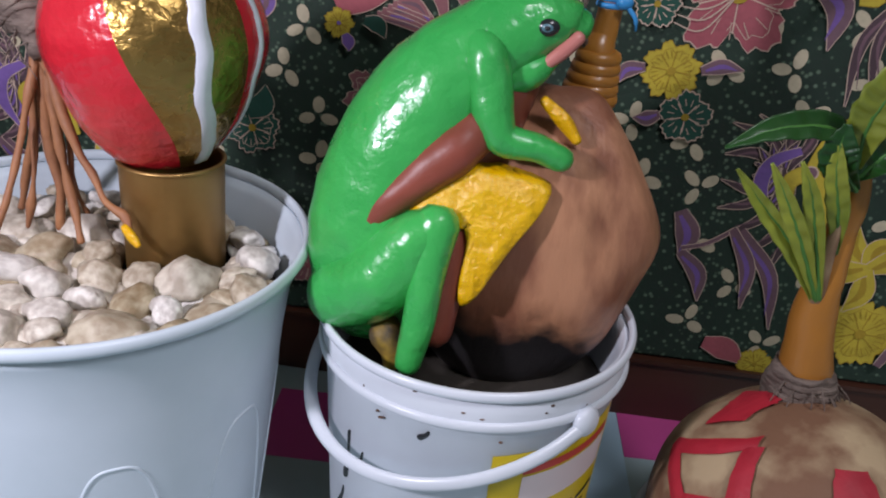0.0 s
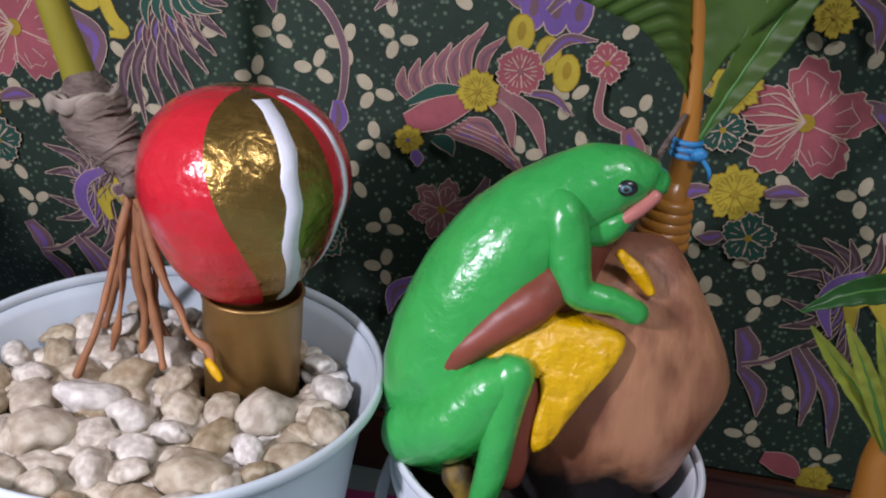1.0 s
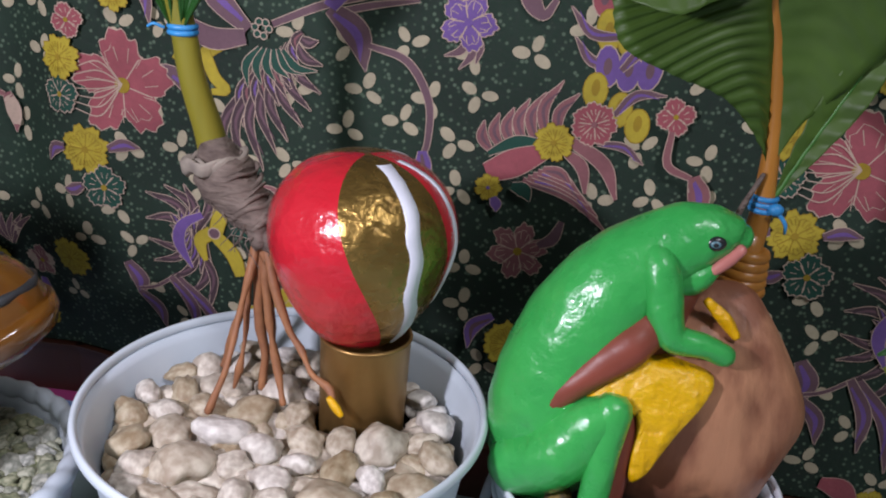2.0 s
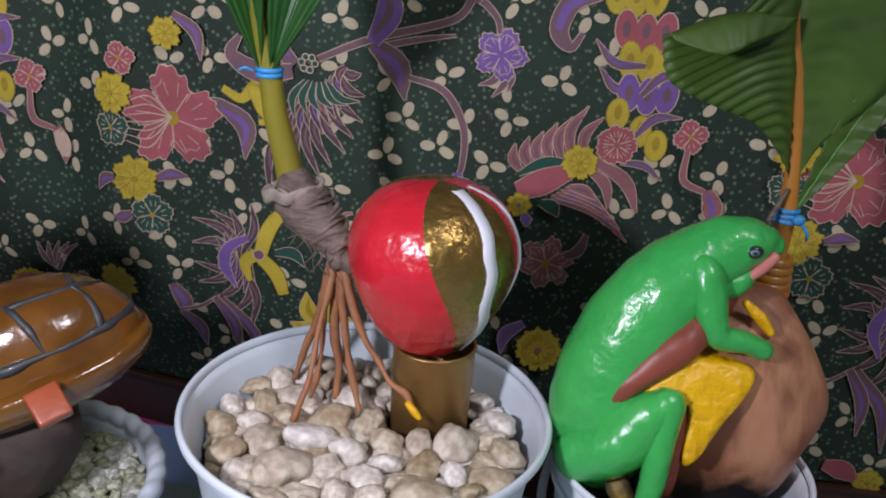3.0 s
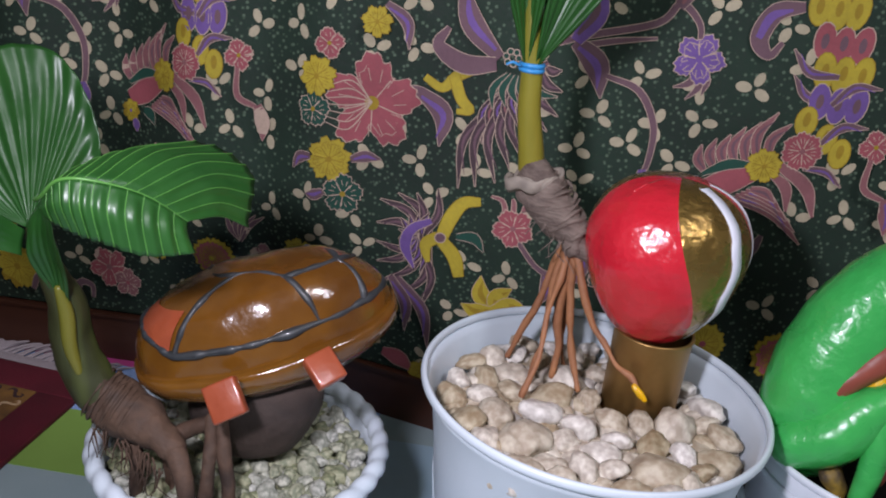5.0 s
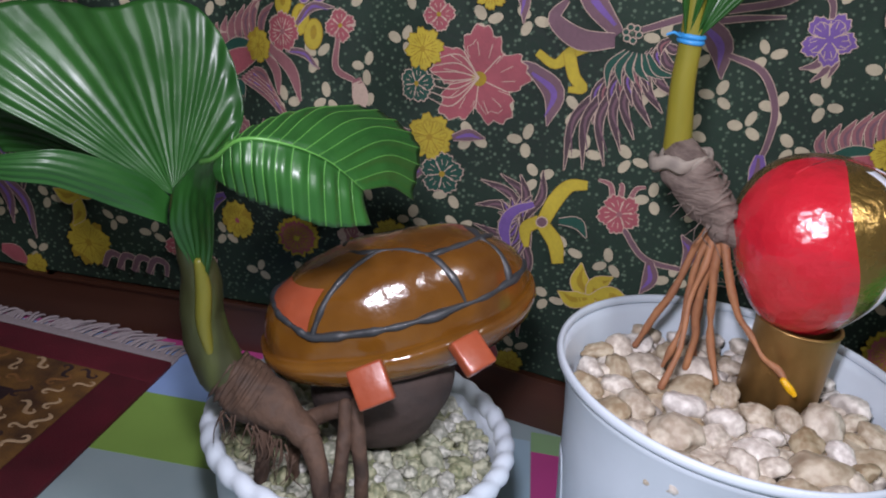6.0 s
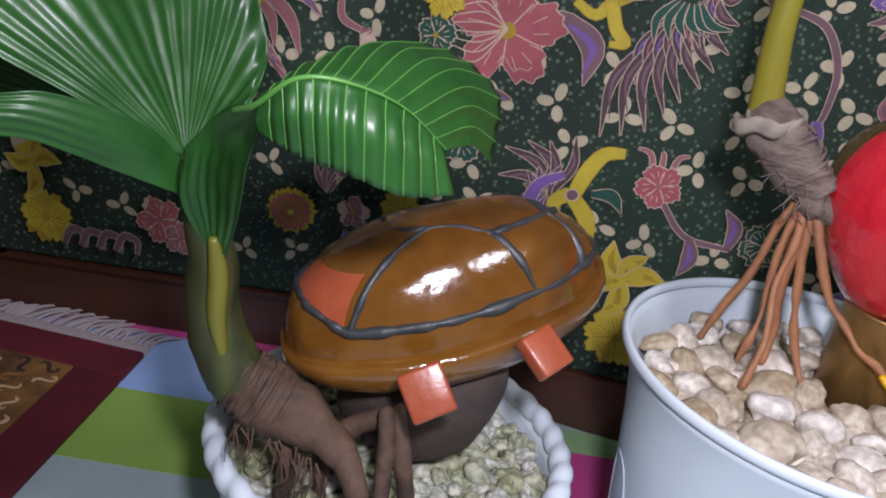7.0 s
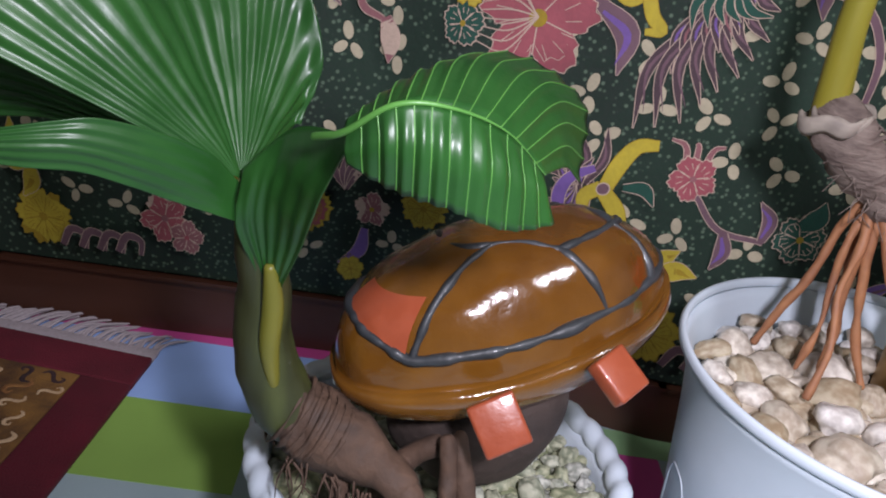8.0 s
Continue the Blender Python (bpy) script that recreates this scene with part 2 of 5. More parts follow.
def lathe(bm, profile, centre, seg=64, index=0, pick=None, shape=None, closed=False):
    """A turned body: profile of (radius, height) round an upright axis. pick(angle) chooses the material; shape(angle, r, h) may move a point."""
    rings = []
    for r, h in profile:
        ring = []
        for k in range(seg):
            w = 2 * math.pi * k / seg
            rr, hh = shape(w, r, h) if shape else (r, h)
            ring.append(bm.verts.new((centre[0] + rr * math.cos(w), centre[1] + rr * math.sin(w), centre[2] + hh)))
        rings.append(ring)
    pairs = list(zip(rings, rings[1:])) + ([(rings[-1], rings[0])] if closed else [])
    for u, v in pairs:
        for k in range(seg):
            f = bm.faces.new((u[k], u[(k + 1) % seg], v[(k + 1) % seg], v[k]))
            f.material_index = pick(2 * math.pi * (k + 0.5) / seg) if pick else index
    if not closed:
        bm.faces.new(rings[0]).material_index = index
        bm.faces.new(rings[-1]).material_index = index
    return bm


def blob(bm, m, u=24, v=14, index=0, lump=0.0, freq=25.0):
    """A ball of radius 1 under the matrix m, with lumps."""
    got = bmesh.ops.create_uvsphere(bm, u_segments=u, v_segments=v, radius=1, matrix=m)
    for x in got["verts"]:
        if lump:
            d = (x.co - m.translation).normalized()
            x.co += d * lump * noise.noise(x.co * freq)
        for f in x.link_faces:
            f.material_index = index
    return bm


def block(bm, m, size, bevel=0.002, index=0):
    before = set(bm.faces)
    got = bmesh.ops.create_cube(bm, size=1, matrix=m @ Matrix.Diagonal((*size, 1)))
    if bevel:
        bmesh.ops.bevel(bm, geom=list({e for v in got["verts"] for e in v.link_edges}), offset=bevel, segments=2, affect="EDGES", profile=0.6)
    for f in set(bm.faces) - before:
        f.material_index = index
    return bm


def stretch(x, y, z, sx, sy, sz, rx=0, ry=0, rz=0):
    return pose(x, y, z, rx, ry, rz) @ Matrix.Diagonal((sx, sy, sz, 1))


# ---- the setting ----
bm = bmesh.new()
block(bm, pose(0, -0.6, -0.025), (4.4, 3.2, 0.05), 0)
floor = solid("floor", bm, MAT, "teal grey printed vinyl floor sheet", "floor", "structure", False)
for k, (x0, y0, x1, y1) in [("blue", (-1.3, 0.637, -0.41, 0.738)), ("magenta", (-1.3, 0.7385, -0.42, 0.775)), ("green", (-1.3, 0.532, -0.625, 0.6365)), ("pale_blue", (-0.41, 0.42, -0.331, 0.672)),
                            ("magenta", (-0.33, 0.36, -0.255, 0.653)), ("light_green", (-0.33, 0.6535, -0.2, 0.69)), ("magenta", (-0.15, 0.55, -0.03, 0.642)), ("pale_blue", (0.06, 0.5, 0.152, 0.68)), ("magenta", (0.1525, 0.6, 0.23, 0.675))]:
    bm = bmesh.new()
    block(bm, pose((x0 + x1) / 2, (y0 + y1) / 2, 0.0003), (x1 - x0, y1 - y0, 0.0006), 0)
    part("printed_square", bm, MAT_INKS[k], floor, k.replace("_", " ") + " printed square", False)
for nm, m, size in [("wall_north", pose(0, 1.05, 1.3), (4.4, 0.1, 2.7)), ("wall_south", pose(0, -2.25, 1.3), (4.4, 0.1, 2.7)), ("wall_west", pose(-2.25, -0.6, 1.3), (0.1, 3.2, 2.7)), ("wall_east", pose(2.25, -0.6, 1.3), (0.1, 3.2, 2.7))]:
    bm = bmesh.new()
    block(bm, m, size, 0)
    solid(nm, bm, WALL, "plain painted plaster wall of the room", "wall", "structure", False)
bm = bmesh.new()
block(bm, pose(0, -0.6, 2.7), (4.6, 3.4, 0.1), 0)
solid("ceiling", bm, WALL, "plain painted ceiling over the room", "ceiling", "structure", False)

# dark wooden rail along the foot of the cloth, bent in plan
RAIL = [(-2.15, 0.745), (-0.9, 0.745), (-0.55, 0.757), (-0.26, 0.684), (0.1, 0.664), (0.8, 0.64), (2.15, 0.63)]


def rail_y(x):
    return float(np.interp(x, [p[0] for p in RAIL], [p[1] for p in RAIL]))


bm = bmesh.new()
for (xa, ya), (xb, yb) in zip(RAIL, RAIL[1:]):
    lo = [bm.verts.new(v) for v in ((xa, ya, 0), (xb, yb, 0), (xb, yb, 0.062), (xa, ya, 0.062))]
    hi = [bm.verts.new((v.co.x, v.co.y + 0.16, v.co.z)) for v in lo]
    bm.faces.new(lo), bm.faces.new(hi), bm.faces.new((lo[2], lo[3], hi[3], hi[2])), bm.faces.new((lo[0], lo[1], hi[1], hi[0]))
bmesh.ops.remove_doubles(bm, verts=bm.verts, dist=0.0005)
bmesh.ops.bevel(bm, geom=[e for e in bm.edges if abs(e.verts[0].co.z - 0.062) < 1e-4 and abs(e.verts[1].co.z - 0.062) < 1e-4 and len(e.link_faces) == 2], offset=0.004, segments=2, affect="EDGES")
solid("baseboard", bm, DARK_WOOD, "dark varnished wooden rail along the wall foot", "baseboard", "structure", False)

# ---- batik cloth ----
PERIOD = 0.628
CLOTH_TOP = 1.5


def cloth_xy(u):
    """Plan place of the cloth at u along its print: flat to the right, drawn into folds on the left."""
    if u > -0.5:
        return u, 0.0
    d = -0.5 - u
    return -0.5 - 0.84 * d, 0.014 * math.sin(d * 30) * min(1, d * 12) + 0.03 * min(1, d * 5)


def cloth_at(u, z, lift=0.0):
    x, dy = cloth_xy(u)
    k = max(0.0, min(1.0, (z - 0.05) / 0.22))
    k = k * k * (3 - 2 * k)
    foot = rail_y(x) + 0.004
    high = 0.686 + (0.0 if x < 0.05 else -0.08 * (x - 0.05))
    wave = 0.003 * math.sin(u * 21 + z * 5) * math.sin(z * 9 + 1)
    return Vector((x, foot * (1 - k) + (high + dy) * k + wave * k - lift, z))


bm = bmesh.new()
NU, NZ, U0, U1 = 420, 120, -2.2, 1.6
grid = [[bm.verts.new(cloth_at(U0 + (U1 - U0) * i / NU, 0.064 + (CLOTH_TOP - 0.064) * (j / NZ) ** 1.4)) for j in range(NZ + 1)] for i in range(NU + 1)]
for a, b in zip(grid, grid[1:]):
    for j in range(NZ):
        bm.faces.new((a[j], b[j], b[j + 1], a[j + 1]))
finish(bm)
bmesh.ops.solidify(bm, geom=bm.faces[:], thickness=-0.0012)
cloth = solid("batik_cloth", bm, BATIK, "dark green batik cloth with printed flowers and birds hanging on the wall", "cloth", "structure")

INK_LIST = list(INKS)
INK_MATS = list(INKS.values())


class Print:
    """One printed figure on the cloth: flat shapes that follow its folds."""

    def __init__(self, off, rise):
        self.bm, self.off, self.rise, self.layer = bmesh.new(), off, rise, 1

    def put(self, u, z):
        return self.bm.verts.new(cloth_at(u + self.off, z + self.rise, 0.0018 + 0.00004 * self.layer))

    def fan(self, u, z, ring, key):
        mid = self.put(u, z)
        vs = [self.put(u + a, z + b) for a, b in ring]
        for a, b in zip(vs, vs[1:] + vs[:1]):
            self.bm.faces.new((mid, a, b)).material_index = INK_LIST.index(key)

    def oval(self, u, z, ru, rz, turn, key, edge="", n=14):
        c, s = math.cos(turn), math.sin(turn)
        for grow, k in ([(0.0011, edge)] if edge else []) + [(0, key)]:
            self.fan(u, z, [(c * (ru + grow) * math.cos(w) - s * (rz + grow) * math.sin(w), s * (ru + grow) * math.cos(w) + c * (rz + grow) * math.sin(w)) for w in (2 * math.pi * i / n for i in range(n))], k)
            self.layer += 1

    def flower(self, u, z, r, petals, depth, key, edge="line", turn=0.3, heart="gold"):
        def reach(w):
            ragged = 0.05 * math.sin(23 * w) + 0.03 * math.sin(13 * w + u * 90) + 0.16 * depth * noise.noise(Vector((2.2 * math.cos(w), 2.2 * math.sin(w), u * 40 + z * 17)))
            return r * (1 - depth + depth * abs(math.cos(petals * w / 2)) ** 0.8 + ragged)

        for grow, k in ((0.0012, edge), (0, key)):
            self.fan(u, z, [((reach(w) + grow) * math.cos(w + turn), (reach(w) + grow) * math.sin(w + turn)) for w in (2 * math.pi * i / 84 for i in range(84))], k)
            self.layer += 1
        if r > 0.021:
            self.stroke([(u + 0.78 * reach(w) * math.cos(w + turn), z + 0.78 * reach(w) * math.sin(w + turn), 0.00035) for w in (2 * math.pi * i / 40 for i in range(41))], edge, "", n=1)
        for i in range(petals):
            w = turn + 2 * math.pi * (i + 0.5) / petals
            self.stroke([(u + 0.15 * r * math.cos(w), z + 0.15 * r * math.sin(w), 0.0005), (u + 0.62 * r * math.cos(w), z + 0.62 * r * math.sin(w), 0.0006)], edge, "")
        for i in range(petals * 3):
            w = turn + 2 * math.pi * (i + 0.25) / (petals * 3)
            self.stroke([(u + 0.45 * r * math.cos(w), z + 0.45 * r * math.sin(w), 0.0003), (u + 0.72 * r * math.cos(w + 0.06), z + 0.72 * r * math.sin(w + 0.06), 0.0004)], edge, "")
        self.oval(u, z, r * 0.15, r * 0.15, 0, heart)

    def stroke(self, pts, key, edge="line", taper=True, n=5):
        """A ribbon through pts (u, z, half width), with an outline."""
        q = curve_points(pts, n) if len(pts) > 2 else [np.array(p, float) for p in pts]
        for grow, k in ([(0.0007, edge)] if edge else []) + [(0, key)]:
            last = None
            for i, p in enumerate(q):
                d = q[min(i + 1, len(q) - 1)] - q[max(i - 1, 0)]
                nx, nz = -d[1], d[0]
                ln = math.hypot(nx, nz) or 1
                w = p[2] + grow
                a, b = self.put(p[0] + nx / ln * w, p[1] + nz / ln * w), self.put(p[0] - nx / ln * w, p[1] - nz / ln * w)
                if last:
                    self.bm.faces.new((last[0], a, b, last[1])).material_index = INK_LIST.index(k)
                last = (a, b)
            self.layer += 1

    def feather(self, a, b, bend, w, key, core=""):
        """A pointed plume from a to b."""
        du, dz = b[0] - a[0], b[1] - a[1]
        m = (a[0] + du * 0.5 - dz * bend, a[1] + dz * 0.5 + du * bend)
        w *= 0.8
        self.stroke([(*a, w * 0.5), (*m, w), (*b, 0.0002)], key)
        if core:
            self.stroke([(a[0] + du * 0.1, a[1] + dz * 0.1, w * 0.15), (m[0], m[1], w * 0.32), (a[0] + du * 0.85, a[1] + dz * 0.85, 0.0002)], core, "")

    def done(self, name, label):
        for f in self.bm.faces:
            f.normal_update()
            if f.normal.y > 0:
                f.normal_flip()
        me = bpy.data.meshes.new(name)
        self.bm.to_mesh(me)
        self.bm.free()
        for m in INK_MATS:
            me.materials.append(m)
        ob = new(name, me)
        ob.parent = cloth
        return tagged(ob, label)


SPRIGS_LOW = [(-0.492, 0.222), (-0.458, 0.257), (-0.445, 0.221), (-0.438, 0.177), (-0.433, 0.102), (-0.401, 0.141), (-0.366, 0.088), (-0.342, 0.16), (-0.334, 0.22), (-0.29, 0.212), (-0.227, 0.207),
              (-0.202, 0.137), (-0.159, 0.131), (-0.132, 0.243), (-0.13, 0.206), (0.12, 0.268), (0.02, 0.25), (0.075, 0.245), (-0.03, 0.22), (0.09, 0.14), (0.0, 0.12), (-0.06, 0.11), (-0.25, 0.15), (-0.105, 0.15)]
SPRIGS_MID = [(-0.445, 0.317), (-0.418, 0.362), (-0.395, 0.322), (-0.376, 0.288), (-0.351, 0.359), (-0.338, 0.321), (-0.293, 0.322), (-0.289, 0.385), (-0.265, 0.286), (-0.245, 0.357), (-0.237, 0.323), (-0.23, 0.392),
              (-0.22, 0.284), (-0.197, 0.368), (-0.173, 0.39), (-0.149, 0.356), (-0.144, 0.315), (-0.133, 0.399), (-0.025, 0.319), (0.006, 0.368), (0.022, 0.328), (0.061, 0.363), (0.067, 0.324), (-0.16, 0.28), (0.1, 0.395)]
SPRIGS_HIGH = [(-0.49, 0.472), (-0.449, 0.425), (-0.412, 0.478), (-0.408, 0.434), (-0.381, 0.489), (-0.291, 0.477), (-0.29, 0.435), (-0.244, 0.429), (-0.235, 0.497), (-0.194, 0.434), (-0.141, 0.431), (-0.136, 0.503),
               (-0.092, 0.437), (-0.073, 0.497), (-0.049, 0.463), (0.026, 0.503), (0.06, 0.47), (0.1, 0.44), (0.11, 0.51), (0.05, 0.43)]


def sprigs(off, rise):
    rng = random.Random(5)
    p = Print(off, rise)
    for u, z in SPRIGS_LOW + SPRIGS_MID + SPRIGS_HIGH:
        w = rng.choice((0.5, 1.6, -0.4, 2.4)) + rng.uniform(-0.3, 0.3)
        for k in (0, 1.75, 3.6):
            d = 0.0096
            p.layer = 1
            p.oval(u + d * math.cos(w + k), z + d * math.sin(w + k), rng.uniform(0.0068, 0.008), rng.uniform(0.0043, 0.0052), w + k, "cream", n=12)
    p.done("printed_sprigs", "scattered cream three-petalled sprigs")


def hibiscus(off, rise):
    p = Print(off, rise)
    p.stroke([(-0.43, 0.385, 0.002), (-0.405, 0.393, 0.003), (-0.385, 0.386, 0.001)], "mauve")
    p.flower(-0.447, 0.373, 0.047, 5, 0.42, "red", "line", 0.35)
    for k in range(7):
        z = 0.392 - k * 0.008
        p.stroke([(-0.447, 0.374, 0.0006), (-0.468, z, 0.0006), (-0.492, z - 0.008 + 0.002 * k, 0.0004)], "line", "")
    p.feather((-0.402, 0.392), (-0.377, 0.34), 0.25, 0.012, "mauve", "purple")
    p.flower(-0.485, 0.311, 0.022, 8, 0.25, "yellow", "gold")
    p.feather((-0.463, 0.314), (-0.432, 0.318), 0.1, 0.007, "mauve", "purple")
    p.feather((-0.505, 0.312), (-0.526, 0.296), -0.2, 0.007, "mauve", "purple")
    p.flower(-0.468, 0.277, 0.02, 5, 0.25, "green")
    p.feather((-0.488, 0.277), (-0.508, 0.272), 0.1, 0.007, "mauve", "purple")
    p.flower(-0.505, 0.36, 0.017, 5, 0.2, "green")
    p.flower(-0.503, 0.393, 0.019, 8, 0.25, "yellow", "gold")
    p.flower(-0.492, 0.426, 0.014, 4, 0.3, "red")
    p.flower(-0.448, 0.452, 0.014, 7, 0.25, "yellow", "gold")
    p.feather((-0.44, 0.47), (-0.415, 0.43), 0.2, 0.007, "mauve", "purple")
    p.done("printed_hibiscus", "large red hibiscus with yellow and green blossoms")


def fan_bird(off, rise):
    p = Print(off, rise)
    tips = [(-0.431, 0.251), (-0.43, 0.277), (-0.412, 0.286), (-0.393, 0.289), (-0.372, 0.297), (-0.43, 0.23), (-0.428, 0.206), (-0.417, 0.184), (-0.399, 0.166), (-0.377, 0.154)]
    for k, t in enumerate(tips):
        p.feather((-0.386 + 0.006 * (k % 3), 0.246 - (0.01 if t[1] < 0.245 else 0)), t, -0.14 if t[1] > 0.245 else 0.16, 0.005, "plum", "mauve")
    for k, t in enumerate(tips):
        p.feather((-0.384, 0.244), (t[0] * 0.5 - 0.192, t[1] * 0.5 + 0.122), 0.1, 0.004, "plum", "purple")
    p.layer += 2
    p.stroke([(-0.375, 0.262, 0.003), (-0.394, 0.25, 0.005), (-0.399, 0.23, 0.0055), (-0.388, 0.205, 0.001)], "purple")
    p.stroke([(-0.363, 0.244, 0.006), (-0.356, 0.268, 0.007), (-0.345, 0.286, 0.006), (-0.328, 0.29, 0.004)], "yellow", "gold")
    p.stroke([(-0.366, 0.246, 0.006), (-0.378, 0.235, 0.006), (-0.374, 0.215, 0.002)], "yellow", "gold")
    p.stroke([(-0.362, 0.242, 0.006), (-0.347, 0.225, 0.007), (-0.34, 0.203, 0.005)], "yellow", "gold")
    p.oval(-0.364, 0.245, 0.005, 0.005, 0, "mauve", "line")
    p.feather((-0.348, 0.249), (-0.318, 0.236), 0.25, 0.007, "green")
    p.done("printed_bird", "purple feathered bird with yellow neck")


def tulip(off, rise):
    p = Print(off, rise)
    p.stroke([(-0.285, 0.252, 0.0022), (-0.257, 0.224, 0.0025), (-0.215, 0.219, 0.002)], "mauve")
    for du in (-0.014, -0.003, 0.01):
        p.stroke([(-0.292 + du * 0.6, 0.275, 0.0025), (-0.292 + du, 0.293, 0.002), (-0.292 + du * 1.9, 0.297, 0.0008)], "rose")
    p.flower(-0.292, 0.266, 0.02, 5, 0.25, "red", "line", 0.9, "rose")
    p.feather((-0.218, 0.22), (-0.229, 0.256), -0.2, 0.008, "mauve", "purple")
    p.feather((-0.252, 0.222), (-0.254, 0.186), 0.15, 0.009, "mauve", "purple")
    p.flower(-0.186, 0.228, 0.022, 6, 0.25, "green")
    p.feather((-0.19, 0.24), (-0.175, 0.265), -0.2, 0.012, "green")
    for t in ((-0.317, 0.209), (-0.283, 0.2), (-0.262, 0.177), (-0.31, 0.13), (-0.334, 0.172)):
        p.feather((-0.3, 0.17), t, 0.15, 0.012, "yellow", "gold")
    p.done("printed_tulip", "red tulip with mauve leaves beside a yellow leaf")


def wing(off, rise):
    p = Print(off, rise)
    p.stroke([(-0.398, 0.406, 0.003), (-0.38, 0.398, 0.004), (-0.366, 0.412, 0.005), (-0.342, 0.424, 0.003)], "yellow", "gold")
    p.stroke([(-0.37, 0.411, 0.005), (-0.361, 0.39, 0.005), (-0.351, 0.38, 0.004), (-0.364, 0.377, 0.002)], "yellow", "gold")
    tips = [(-0.353, 0.3), (-0.336, 0.304), (-0.317, 0.311), (-0.305, 0.328), (-0.295, 0.341), (-0.282, 0.355), (-0.275, 0.37), (-0.267, 0.386), (-0.266, 0.41), (-0.27, 0.43)]
    for k, t in enumerate(tips):
        p.feather((-0.322 + 0.004 * k, 0.395 + 0.004 * k), t, -0.16, 0.0052, "plum", "mauve")
        p.feather((-0.32 + 0.004 * k, 0.405 + 0.0035 * k), (t[0] * 0.55 - 0.141, t[1] * 0.55 + 0.184), -0.2, 0.0042, "plum", "rose" if k % 2 else "purple")
    for k in range(6):
        p.feather((-0.32 + 0.004 * k, 0.42), (-0.33 + 0.012 * k, 0.385 + 0.004 * k), -0.2, 0.004, "green")
    for k in range(6):
        p.oval(-0.318 + 0.006 * math.cos(k), 0.436 + 0.006 * math.sin(k), 0.0025, 0.0025, 0, "green", "line", 8)
    p.feather((-0.33, 0.434), (-0.374, 0.505), 0.12, 0.013, "mauve", "purple")
    p.stroke([(-0.332, 0.428, 0.006), (-0.362, 0.424, 0.009), (-0.388, 0.438, 0.006), (-0.38, 0.456, 0.002)], "mauve")
    p.done("printed_wing", "mauve plumed wing with a yellow curl")


def vine(off, rise):
    p = Print(off, rise)
    p.stroke([(-0.31, 0.44, 0.0025), (-0.263, 0.461, 0.003), (-0.192, 0.483, 0.003), (-0.174, 0.503, 0.003), (-0.154, 0.489, 0.0025), (-0.149, 0.472, 0.002)], "mauve")
    p.stroke([(-0.255, 0.455, 0.0025), (-0.225, 0.463, 0.0025), (-0.188, 0.47, 0.001)], "mauve")
    p.feather((-0.262, 0.458), (-0.23, 0.408), 0.15, 0.014, "mauve", "purple")
    p.feather((-0.262, 0.458), (-0.258, 0.52), -0.2, 0.014, "purple", "mauve")
    p.feather((-0.175, 0.5), (-0.15, 0.535), 0.1, 0.011, "mauve", "rose")
    p.stroke([(-0.228, 0.43, 0.002), (-0.195, 0.42, 0.003), (-0.175, 0.389, 0.003), (-0.173, 0.356, 0.0025), (-0.177, 0.338, 0.002)], "mauve")
    p.feather((-0.177, 0.345), (-0.18, 0.315), 0.1, 0.009, "purple", "mauve")
    for t in ((-0.165, 0.428), (-0.152, 0.418), (-0.138, 0.424)):
        p.feather((-0.147, 0.45), t, 0.25, 0.004, "mauve")
    p.flower(-0.147, 0.457, 0.023, 5, 0.35, "purple", "line", 1.2, "purple")
    p.stroke([(-0.066, 0.515, 0.004), (-0.09, 0.507, 0.008), (-0.099, 0.483, 0.008), (-0.087, 0.469, 0.004), (-0.078, 0.482, 0.002)], "mauve")
    p.stroke([(-0.076, 0.511, 0.001), (-0.093, 0.503, 0.004), (-0.1, 0.483, 0.003)], "purple", "")
    p.done("printed_vine", "curling mauve vine with a purple lily")


def column(off, rise):
    p = Print(off, rise)
    for z, u, key in ((0.388, 0.0, "yellow"), (0.4, -0.016, "yellow"), (0.414, -0.038, "yellow"), (0.432, -0.014, "purple"), (0.46, -0.017, "yellow"), (0.486, -0.024, "red"), (0.515, -0.036, "yellow")):
        for k in (-1, 0, 1) if z > 0.42 else (0,):
            p.layer = max(1, int((0.53 - z) * 60))
            p.oval(u + 0.017 * k, z + (0.002 if k else 0), 0.0095, 0.0165 if z > 0.42 else 0.014, -0.12 * k, key, "gold" if key == "yellow" else "line")
            p.oval(u + 0.017 * k, z + 0.002, 0.0035, 0.007, 0, "gold" if key == "yellow" else "mauve")
    for t in ((-0.06, 0.455), (-0.066, 0.478), (0.022, 0.452), (0.02, 0.415)):
        p.feather((-0.02, t[1] - 0.02), t, 0.2, 0.005, "mauve", "purple")
    p.done("printed_blossom_column", "upright column of yellow red and purple blossoms")


